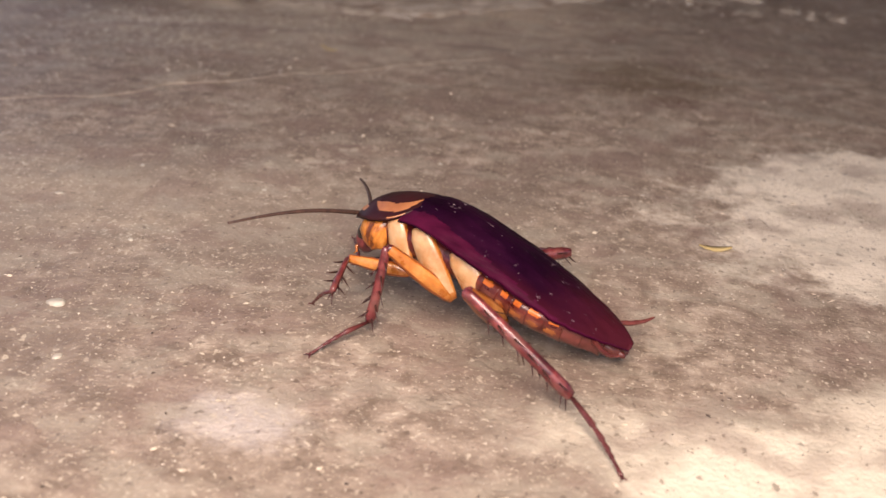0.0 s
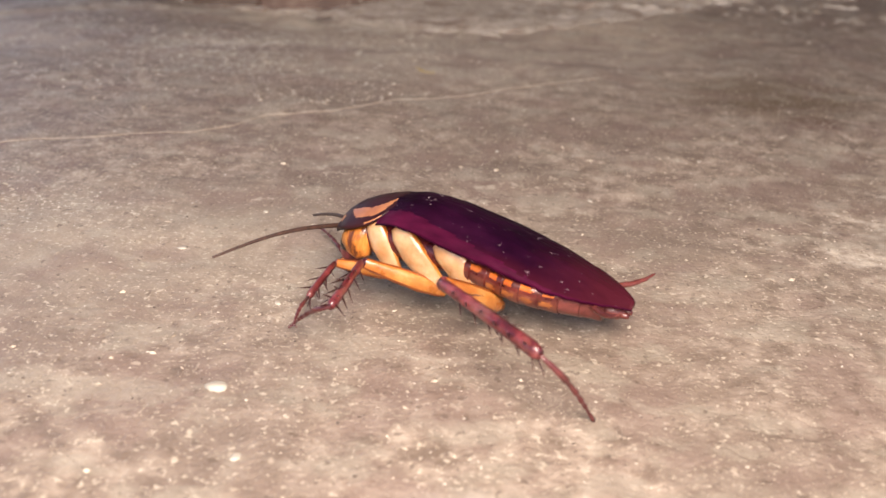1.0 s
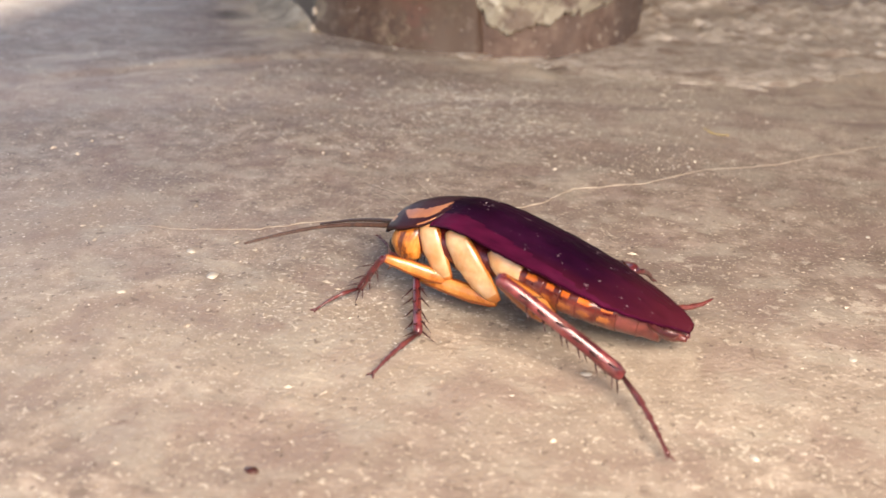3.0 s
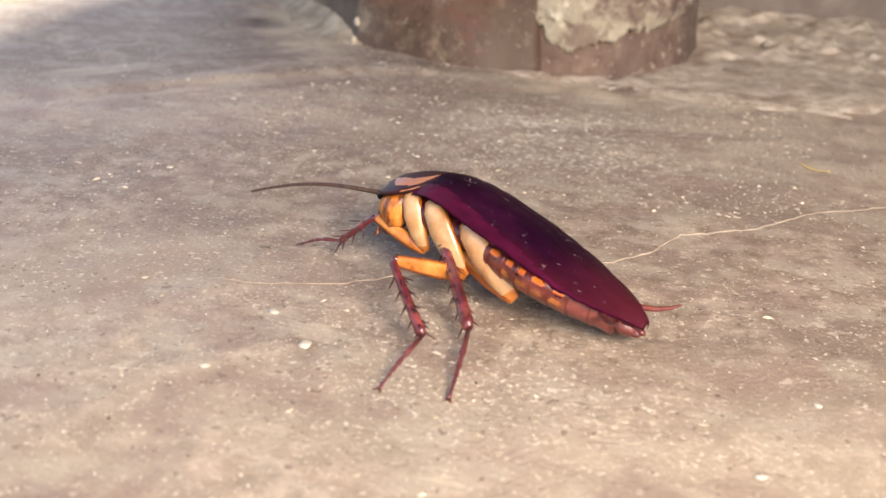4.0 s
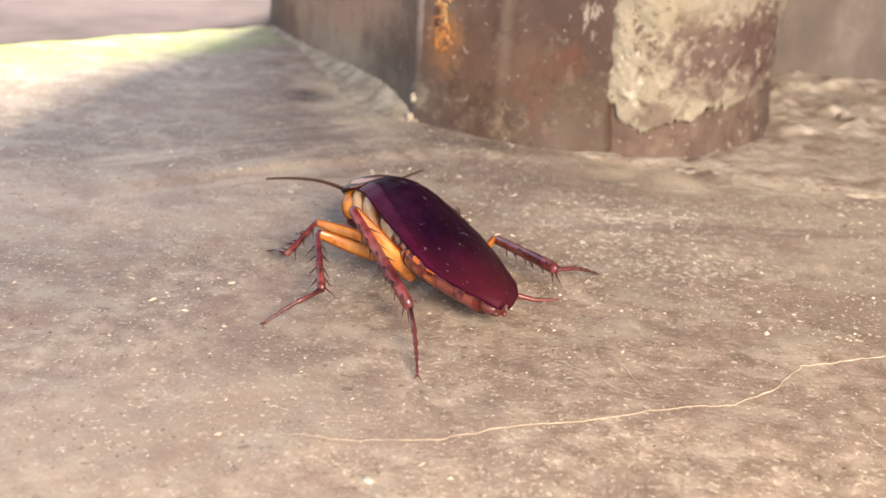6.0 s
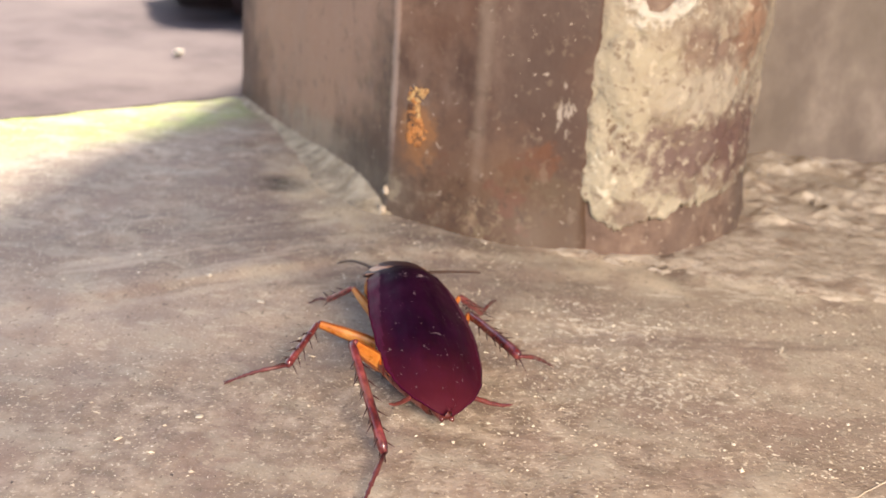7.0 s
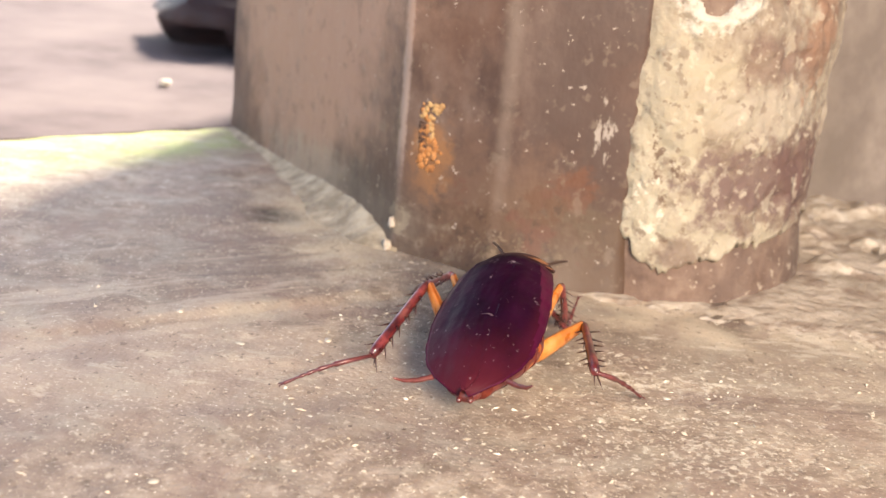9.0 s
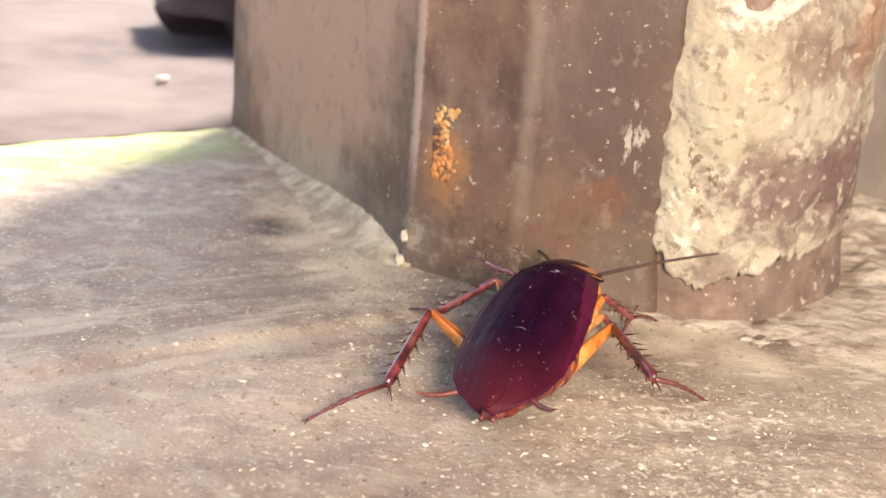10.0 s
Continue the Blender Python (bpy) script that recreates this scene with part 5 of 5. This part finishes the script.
# ---- how the cockroach moves: seconds, place in millimetres, degrees ----
BODY = [
    (0, 13.13, 148.52, 7.98, 162.72, 15.97, 10.13),
    (0.5, 2.3, 154.01, 7.58, 163.42, 12.31, 8.76),
    (1, -10.49, 161.09, 7.6, 164.3, 6.43, 7.4),
    (1.5, -20.29, 166.68, 8.23, 162.57, 15.77, 7.93),
    (2, -30.5, 171.16, 7.51, 167.86, 13.79, 9.33),
    (2.5, -41.45, 175.53, 7.34, 162.85, 10, 8.92),
    (2.7, -45.57, 174.86, 6.91, 166.94, 9.83, 8.6),
    (3.8, -64.64, 191.12, 7.04, 153.42, 10.37, 13.41),
    (4, -67.67, 195, 6.92, 151.59, 11.14, 13.68),
    (4.5, -73.4, 205.02, 6.5, 131.01, 11.21, 10.5),
    (5, -79.0, 207.69, 6.13, 126.93, 7, 10.5),
    (5.2, -80.0, 208.53, 6.48, 129.06, 10.12, 10.5),
    (6.3, -95.18, 235, 6.55, 132.26, 7.63, 15.78),
    (6.5, -90.96, 231.65, 6.92, 120.82, 13.13, 16.7),
    (7, -91.28, 238.76, 6.89, 113.34, 9.95, 5.52),
    (7.2, -91.1, 240.0, 6.89, 110.5, 10.4, 2.0),
    (7.5, -90.52, 241.98, 6.89, 107.93, 10.75, -0.76),
    (8, -89.49, 244.9, 7.16, 93.5, 9.56, -4.0),
    (8.5, -88.4, 251.82, 7.05, 90.5, 11.6, -7.0),
    (8.6, -88.0, 252.61, 7.12, 91.0, 11.08, -7.0),
    (8.8, -87.8, 255.84, 7.26, 87.5, 10.03, -7.5),
    (9, -86.8, 256.6, 7.39, 84.5, 8.98, -8.0),
    (9.2, -86.9, 260.9, 7.18, 81.0, 9.47, -8.0),
    (9.5, -85.8, 262.6, 6.85, 78.0, 10.2, -8.0),
    (10, -86.1, 264.1, 6.79, 77.5, 10.37, -7.0),
]
# joints of each leg in the world, in millimetres: knee, ankle, foot
JOINTS = {}
JOINTS.setdefault(("fore", "left"), {}).update({
    0: ((-1.7, 148.2, 6.1), (-1.9, 142.3, 5.1), (-4.8, 145.5, 1.7)),
    0.5: ((-10, 149.9, 7.8), (-13.6, 148.2, 3.3), (-16.5, 151.8, 0.3)),
    1: ((-24.8, 160.6, 4.2), (-26.2, 155, 2.9), (-26.2, 149.5, 2.6)),
    1.5: ((-34.4, 169.3, 6.7), (-39.2, 170.1, 3.1), (-43, 173, 0.4)),
    2: ((-43.8, 167.6, 7.6), (-47.5, 169.3, 3.2), (-51.5, 171.5, 0.2)),
    2.5: ((-54.8, 172.4, 6.4), (-59.2, 173.9, 2.6), (-63.7, 175.9, 0.2)),
    2.7: ((-59.2, 171.7, 5.5), (-62.6, 173.8, 1), (-64.5, 168.7, 0.4)),
    3.8: ((-78.2, 191.3, 7.1), (-81.9, 193.8, 3), (-86, 196.2, 0.2)),
    4: ((-81.5, 198.1, 6), (-85.6, 200.1, 2.1), (-90.4, 202, 0.2)),
})
JOINTS.setdefault(("fore", "left"), {}).update({
    4.5: ((-84.1, 213.9, 4.1), (-88.4, 209.8, 3), (-91.1, 213.9, 0.4)),
    5: ((-90.6, 214.1, 3.7), (-93.6, 209, 2.5), (-96.7, 213, 0.2)),
    5.2: ((-90.5, 210, 6.9), (-94, 212.9, 3.1), (-97.2, 216.5, 0.4)),
    6.3: ((-107.8, 239.3, 3.5), (-111, 234.3, 2.5), (-113.9, 238.4, 0.2)),
    6.5: ((-101.3, 239.7, 7.1), (-106.3, 242.9, 6.5), (-109.9, 246.2, 4.1)),
    7: ((-101.2, 248.1, 6), (-105.4, 251.1, 2.9), (-108.6, 254.8, 0.4)),
    7.5: ((-99.8, 252.8, 5.4), (-103.2, 257.1, 2.9), (-106.2, 261, 0.6)),
    10: ((-89.8, 272.4, 9.5), (-93.2, 277.2, 8.1), (-95.9, 281.9, 7)),
})
JOINTS.setdefault(("middle", "left"), {}).update({
    0: ((3.5, 143.8, 9.7), (1.7, 143.4, 1.4), (-2.9, 137.6, 0.3)),
    0.5: ((-9.2, 153, 5.6), (-12.2, 145.5, 2.9), (-19.1, 143.9, 0.3)),
    1: ((-20.7, 156.1, 6.6), (-22.2, 147.7, 6), (-26.9, 151.5, 1.5)),
    1.5: ((-29.5, 158.5, 6.9), (-26.4, 151.9, 2.5), (-29.8, 145.7, 0.2)),
    2: ((-40.9, 164.6, 6.2), (-38.8, 157.2, 2.5), (-43.1, 151.6, 0.2)),
    2.5: ((-53, 174.3, 4.8), (-53.7, 166.5, 1.6), (-57.9, 160.4, 0.3)),
    2.7: ((-56.7, 175, 3.3), (-55.3, 166.9, 1.2), (-58.4, 160.2, 0.3)),
    3.8: ((-76.1, 192.4, 4.1), (-73.9, 184.8, 1.2), (-76.2, 177.6, 0.3)),
    4: ((-76.9, 187.4, 6.2), (-73.4, 180.8, 2.3), (-75.8, 173.9, 0.3)),
})
JOINTS.setdefault(("middle", "left"), {}).update({
    4.5: ((-83.6, 209.3, 4.8), (-84.5, 201.3, 2), (-89.7, 196.2, 0.3)),
    5: ((-89.7, 208.6, 5), (-93, 201, 3.1), (-99.3, 203.8, 0.1)),
    5.2: ((-90.8, 210.8, 5.3), (-94, 203.4, 2.4), (-101.2, 203.6, 0.3)),
    6.3: ((-104.6, 229.8, 5.7), (-102.4, 222.2, 2.5), (-106.2, 216.1, 0.3)),
    6.5: ((-101.3, 232.1, 7.6), (-106.5, 233.7, 1.2), (-111.9, 228.6, 0.3)),
    7: ((-103.2, 239.7, 4.4), (-105.6, 231.8, 2.5), (-112.4, 229.6, 0.2)),
    7.5: ((-99.6, 249, 6.1), (-104.2, 242.7, 2.9), (-110.3, 246.3, 0.3)),
    8: ((-96.3, 253.3, 7.3), (-102.5, 258.2, 4.3), (-107.1, 263, 0.8)),
    8.5: ((-95.4, 250.3, 9.7), (-98.7, 255.7, 4), (-103.6, 260.2, 0.5)),
})
JOINTS.setdefault(("middle", "left"), {}).update({
    8.6: ((-95.2, 253.8, 10.3), (-98.8, 257.6, 3.7), (-103.9, 262.1, 0.4)),
    8.8: ((-96.5, 264.2, 5), (-100.2, 257, 2.3), (-104.8, 262.5, 0.3)),
    9: ((-93.2, 264.5, 8.3), (-97, 270.8, 4), (-99.4, 277.1, 0.7)),
    9.2: ((-89.8, 269, 9.2), (-95.3, 272.8, 4), (-101.1, 276, 0.5)),
    9.5: ((-89.4, 270.7, 9), (-96, 271.6, 3.7), (-101.4, 275.7, 0.5)),
    10: ((-91.4, 272.8, 8.1), (-98, 273.4, 2.7), (-102.8, 278.6, 0.2)),
})
JOINTS.setdefault(("hind", "left"), {}).update({
    0: ((12.4, 136.2, 9.9), (23.1, 133.1, 2.2), (28, 124.7, 0.3)),
    0.5: ((0.1, 142.3, 9.2), (9.1, 146.2, -0.1), (11, 136.3, 0.1)),
    1: ((-12.1, 148.8, 8.9), (-2.7, 139.1, 8.2), (2.2, 142.6, 0.3)),
    1.5: ((-22.7, 154.9, 9.5), (-16.3, 143.1, 10.4), (-13.9, 148.8, 2.6)),
    2: ((-30.4, 158.6, 9.1), (-19, 157.7, 1.7), (-15.2, 148.6, 0.3)),
    2.5: ((-44.2, 165.3, 10.1), (-34.3, 163.8, 1), (-31.6, 154.2, 0.2)),
    2.7: ((-46.9, 163.3, 9), (-35.5, 162.7, 1.9), (-31.2, 153.9, 0.2)),
    3.8: ((-64.4, 177.3, 8.6), (-53.5, 172.8, 2), (-49, 164, 0.4)),
    4: ((-74.5, 195.3, 6.5), (-69.6, 183.5, 2.1), (-69.8, 173.6, 0.3)),
})
JOINTS.setdefault(("hind", "left"), {}).update({
    4.5: ((-77.3, 192.6, 8.5), (-70.5, 182.4, 2.8), (-69.9, 172.8, 0.3)),
    5: ((-86.3, 208.1, 6.2), (-80.7, 196.5, 2.1), (-81.4, 186.7, 0.3)),
    5.2: ((-87.6, 208.3, 7), (-81.4, 197.7, 1.4), (-81.4, 187.8, 0.2)),
    6.3: ((-100.4, 226.6, 9.9), (-92.9, 218, 2.7), (-91.2, 208.4, 0.3)),
    6.5: ((-96.6, 224.9, 11), (-90.9, 216.1, 2.6), (-91.4, 206.3, 0.3)),
    7: ((-96.5, 226.3, 9), (-90.8, 216.7, 1.5), (-91.3, 206.8, 0.4)),
    7.5: ((-100.4, 242.6, 7.3), (-99.7, 230.4, 1.6), (-104.5, 221.7, 0.3)),
    8: ((-98.6, 236, 10), (-97.6, 223.7, 4.6), (-105.7, 219.9, 0)),
    8.5: ((-96.4, 238.7, 5.5), (-97.3, 225.4, 3.6), (-106.2, 222.5, 0)),
})
JOINTS.setdefault(("hind", "left"), {}).update({
    8.6: ((-95.9, 239.5, 5.8), (-97.4, 226.3, 3.3), (-106.5, 223.7, 0)),
    8.8: ((-95, 260.3, 7.9), (-98.8, 248.1, 3.3), (-107.7, 245.1, 0.1)),
    9: ((-95.3, 260.3, 8), (-99.2, 248.3, 3.2), (-107.9, 244.4, 0.1)),
    9.2: ((-97.3, 264.6, 6.6), (-100, 252.1, 2.2), (-106.8, 245, 0.3)),
    9.5: ((-97.2, 265.8, 5.7), (-100, 253.1, 1.9), (-106.8, 246, 0.3)),
    10: ((-98.1, 267.1, 5.2), (-100.3, 254.3, 1.6), (-106.7, 246.7, 0.3)),
})
JOINTS.setdefault(("hind", "right"), {}).update({
    0: ((8.5, 156.0, 2.8), (19.0, 160.3, 4.0), (15.0, 167.0, 0.3)),
    0.5: ((-2.4, 161.5, 2.6), (8.1, 165.8, 4.0), (4.0, 172.5, 0.3)),
    2.5: ((-35.6, 188.5, 1.9), (-30.4, 176.6, 5.6), (-28.2, 185.5, 1.6)),
    2.7: ((-39.3, 188.1, 1.8), (-34.6, 176, 5.6), (-32.6, 184.9, 1.5)),
    3.8: ((-63.9, 202.3, 3.3), (-60.3, 190.3, 8.3), (-60.3, 198.7, 3)),
    4: ((-64.9, 206.7, 2.5), (-61.2, 194.3, 6.3), (-60.8, 203.2, 1.8)),
    4.5: ((-65.3, 215, 1.9), (-62.3, 202.1, 4.2), (-59.5, 211, 0.5)),
    5: ((-72, 217.1, 3.9), (-66.8, 204.7, 4.9), (-64.8, 213.3, 0.3)),
    5.2: ((-76.5, 217.7, 5.6), (-69.7, 206.1, 6.7), (-67.4, 214.5, 1.9)),
    6.3: ((-85.9, 245.1, 1.9), (-79.3, 233.4, 3), (-73.1, 240.5, -0.1)),
    6.5: ((-87.2, 239.7, 7.3), (-77.9, 246.9, 0.6), (-72.2, 255.1, -0.1)),
})
JOINTS.setdefault(("hind", "right"), {}).update({
    7: ((-85.8, 247, 5.3), (-78.5, 235.7, 5.6), (-74.7, 243.6, 0.9)),
    7.5: ((-84.9, 249.7, 5.4), (-78.7, 237.6, 5.2), (-74.6, 245.5, 0.6)),
    8: ((-82, 250.5, 6.9), (-78, 237.7, 5.5), (-73.3, 245, 0.6)),
    8.5: ((-80.1, 257.5, 5.7), (-75.6, 244.8, 4.9), (-70.4, 252.1, 0.6)),
    8.6: ((-79.8, 258.7, 5), (-75.7, 245.8, 5.1), (-70.1, 252.7, 0.5)),
    8.8: ((-78.1, 260.7, 5.4), (-75.2, 247.6, 4.3), (-70, 255.1, 0.3)),
    9: ((-77.1, 260.5, 5.3), (-75.3, 247.1, 5.3), (-70, 253.8, 0.2)),
    9.2: ((-79.3, 265.4, 6.7), (-73.1, 253.4, 6), (-68.4, 260.8, 1.1)),
    9.5: ((-78, 266.9, 6.5), (-72.9, 254.4, 5.7), (-67.4, 261.3, 1)),
})
JOINTS.setdefault(("hind", "right"), {}).update({
    10: ((-77.7, 268.4, 5.5), (-73.4, 255.6, 5.5), (-67.5, 262.2, 0.9)),
})
JOINTS.setdefault(("middle", "right"), {}).update({
    8.5: ((-82.1, 261.2, 7.3), (-79.3, 267.7, 2.7), (-76.5, 274.3, 0.4)),
    8.6: ((-81.7, 261.6, 7.9), (-78.7, 267.3, 2.3), (-77, 274.3, 0.3)),
    9: ((-80.3, 264.5, 8), (-79.2, 270.5, 2), (-78.6, 277.7, 0)),
    9.2: ((-80.1, 263.7, 10.8), (-79.2, 267.5, 3.2), (-76.9, 274, 0.3)),
    9.5: ((-79.2, 270.9, 7.3), (-76.2, 277.7, 3.2), (-73.1, 284, 0.7)),
    10: ((-79.1, 272.1, 7.4), (-75.3, 278.3, 3), (-72, 284.6, 0.6)),
})

# ways of the antennae in the body's space
ANTENNA = {}
ANTENNA["left"] = [
    (0, 0.43, 0.89, -0.12),
    (0.5, 0.24, 0.94, 0.24),
    (1, 0.35, 0.93, -0.09),
    (1.5, 0.51, 0.85, -0.11),
    (2, 0.48, 0.87, -0.06),
    (2.5, 0.35, 0.94, -0.06),
    (2.7, 0.36, 0.93, -0.02),
    (3.8, 0.8, 0.35, -0.49),
    (4, 0.9, 0.15, -0.41),
    (4.5, 0.91, 0.19, -0.37),
    (5, 0.86, 0.49, -0.11),
    (5.2, 0.86, 0.35, -0.38),
    (6.3, -0.39, 0.88, 0.25),
    (6.5, 0.95, 0.25, -0.19),
    (7, 0.88, 0.14, -0.45),
    (7.6, 0.94, 0.34, -0.05),
    (8.5, 0.86, 0.31, -0.42),
    (8.6, 0.93, 0.23, -0.28),
    (9.5, 0.84, 0.53, -0.11),
    (10, 0.82, 0.55, -0.17),
]
ANTENNA["right"] = [
    (0, 0.5, -0.85, -0.17),
    (0.5, 0.7, -0.69, 0.17),
    (1, 0.64, -0.7, -0.33),
    (1.5, 0.65, -0.72, -0.24),
    (2, 0.75, -0.42, -0.51),
    (2.5, 0.82, -0.37, -0.43),
    (2.7, 0.83, -0.39, -0.41),
    (3.8, 0.6, -0.73, -0.32),
    (4, 0.31, -0.95, -0.03),
    (4.5, 0.9, -0.25, -0.36),
    (5, 0.93, -0.35, 0.08),
    (5.2, 0.79, -0.61, -0.09),
    (6.3, 0.47, -0.88, 0.11),
    (6.5, 0.78, -0.62, -0.1),
    (6.6, 0.3, -0.9, 0.31),
    (6.8, 0.91, -0.38, 0.15),
    (7, 0.42, -0.89, -0.2),
    (7.4, 0.45, -0.8, -0.4),
    (7.6, 0.87, -0.49, -0.04),
    (8, 0.88, -0.28, -0.39),
    (8.5, 0.88, -0.26, -0.39),
    (8.6, 0.94, -0.34, -0.04),
    (8.8, 0.99, -0.1, -0.07),
    (9, 0.93, -0.1, -0.35),
    (9.2, 0.76, 0.04, 0.65),
    (9.5, 0.54, -0.51, 0.67),
    (10, 0.14, -0.97, 0.22),
]



def smooth_rows(rows, t):
    """The row at t on a smooth curve through rows."""
    ts = [r[0] for r in rows]
    if t <= ts[0]:
        return np.array(rows[0][1:], float)
    if t >= ts[-1]:
        return np.array(rows[-1][1:], float)
    i = max(k for k in range(len(ts) - 1) if ts[k] <= t)
    p = [np.array(r[1:], float) for r in rows]
    h = ts[i + 1] - ts[i]
    slope = lambda k: (p[k + 1] - p[k - 1]) / (ts[k + 1] - ts[k - 1]) if 0 < k < len(ts) - 1 else np.zeros_like(p[0])
    u = (t - ts[i]) / h
    a, b = slope(i) * h, slope(i + 1) * h
    lim = 3 * np.abs(p[i + 1] - p[i])
    a, b = np.clip(a, -lim, lim), np.clip(b, -lim, lim)
    return (2 * u**3 - 3 * u**2 + 1) * p[i] + (u**3 - 2 * u**2 + u) * a + (3 * u**2 - 2 * u**3) * p[i + 1] + (u**3 - u**2) * b


def body_at(t):
    x, y, z, yaw, pitch, roll = smooth_rows(BODY, t)
    return pose(x * MM, y * MM, z * MM, 0, 0, yaw) @ pose(0, 0, 0, 0, -pitch, 0) @ pose(0, 0, 0, roll, 0, 0)


REST = {"fore": ((11.5, 4.0, 3.4), (15.5, 5.2, 1.6), (19.5, 6.5, 0.3)), "middle": ((8, 7.5, 6.2), (12.5, 12, 2.0), (18, 15.5, 0.3)), "hind": ((4, 8, 3.5), (-8, 9, 1.2), (1, 11, 0.3))}


# times with a body pose but no joints of their own
BETWEEN = (7.2,)


def leg_rows(kind, side):
    """Seconds, knee (in the body), ankle and foot (in the world) at every known time; at rest where nothing is known."""
    known = JOINTS.get((kind, side), {})
    s = 1 if side == "left" else -1
    rows = []
    for t, x, y, z, yaw, pitch, roll in BODY:
        if t in BETWEEN:
            continue
        if t in known:
            k, a, f = known[t]
        else:
            c, n = math.cos(radians(yaw)), math.sin(radians(yaw))
            k, a, f = [(x + c * px - n * py * s, y + n * px + c * py * s, pz) for px, py, pz in REST[kind]]
        rows.append((t, body_at(t).inverted() @ (Vector(k) * MM), Vector(a) * MM, Vector(f) * MM))
    return rows


def along(a, x, y):
    """A pose at a whose x axis points along x, with its y axis as near to y as can be."""
    x = x.normalized()
    y = y - x * x.dot(y)
    y = y.normalized() if y.length > 1e-4 else x.orthogonal().normalized()
    m = Matrix((x, y, x.cross(y))).transposed().to_4x4()
    m.translation = a
    return m


def turned(a, b, u):
    """The way from direction a to direction b, at u."""
    return a.copy() if u <= 0 else a.slerp(b, min(1.0, u), a.lerp(b, u))


def leg_dirs(kind, side):
    """Seconds and the directions of femur, tibia and foot in the body at every known time."""
    hip = Vector(HIPS[kind]) * MM
    if side == "right":
        hip.y = -hip.y
    lf, lt, _ = [v * MM for v in REACH[kind]]
    out = []
    for t, knee, ankle, foot in leg_rows(kind, side):
        inv = body_at(t).inverted()
        femur = (knee - hip).normalized()
        knee = hip + femur * lf
        tibia = (inv @ ankle - knee).normalized()
        ankle = knee + tibia * lt
        out.append((t, femur, tibia, (inv @ foot - ankle).normalized()))
    return hip, lf, lt, out


def motions():
    times = [k / 30 for k in range(301)]
    walk(roach, [(t, body_at(t)) for t in times])
    for (kind, side), limbs in LEG_PARTS.items():
        hip, lf, lt, rows = leg_dirs(kind, side)
        first = 1 if (kind, side) in (("fore", "left"), ("middle", "right"), ("hind", "left")) else -1
        turn = 1 if side == "left" else -1
        keyed = ([], [], [])
        across = [None, None, None]
        for t in times:
            i = max(k for k in range(len(rows)) if rows[k][0] <= t + 1e-6)
            r0, r1 = rows[i], rows[min(i + 1, len(rows) - 1)]
            span = r1[0] - r0[0]
            u = (t - r0[0]) / span if span > 0 else 0.0
            soft = u * u * (3 - 2 * u)
            # strides of an alternating walk between two known poses, and a lift of the leg as it swings ahead
            strides = 2 if span > 0.8 else 1
            reach = (13 if span > 0.8 else 6 if span > 0.4 else 0) * math.sin(math.pi * u) ** 0.5
            swing = Matrix.Rotation(radians(reach) * turn * first * math.sin(2 * math.pi * strides * u), 3, "Z")
            dirs = [swing @ turned(r0[k], r1[k], soft) for k in (1, 2, 3)]
            knee = hip + dirs[0] * lf
            ankle = knee + dirs[1] * lt
            # the foot stays on or above the floor
            body = body_at(t)
            way = body.to_3x3() @ dirs[2]
            steepest = (0.0003 - (body @ ankle).z) / (REACH[kind][2] * MM)
            if way.z < steepest:
                flat = Vector((way.x, way.y, 0)).normalized()
                steepest = min(0.9, steepest)
                dirs[2] = body.to_3x3().inverted() @ (flat * math.sqrt(1 - steepest * steepest) + Vector((0, 0, steepest)))
            for k, (limb_rows, at) in enumerate(zip(keyed, (hip, knee, ankle))):
                level = Vector((0, 0, 1)).cross(dirs[k])
                if across[k] is None:
                    across[k] = level
                elif level.length > 0.2:
                    level = level.normalized()
                    across[k] = across[k] * 0.85 + level * (0.15 if level.dot(across[k]) > 0 else -0.15)
                m = along(at, dirs[k], across[k])
                across[k] = m.col[1].to_3d()
                limb_rows.append((t, m))
        for limb, out in zip(limbs, keyed):
            walk(limb, out)
    for side, s in (("left", 1), ("right", -1)):
        base = Vector((14.5, 1.2 * s, -2.3)) * MM
        rows = ANTENNA[side]
        out = []
        for t in times:
            x, y, z = smooth_rows(rows, t)
            out.append((t, along(base, Vector((x, y, z)), Vector((0, 0, 1)).cross(Vector((x, y, z))))))
        walk(FEELERS[side], out)


motions()
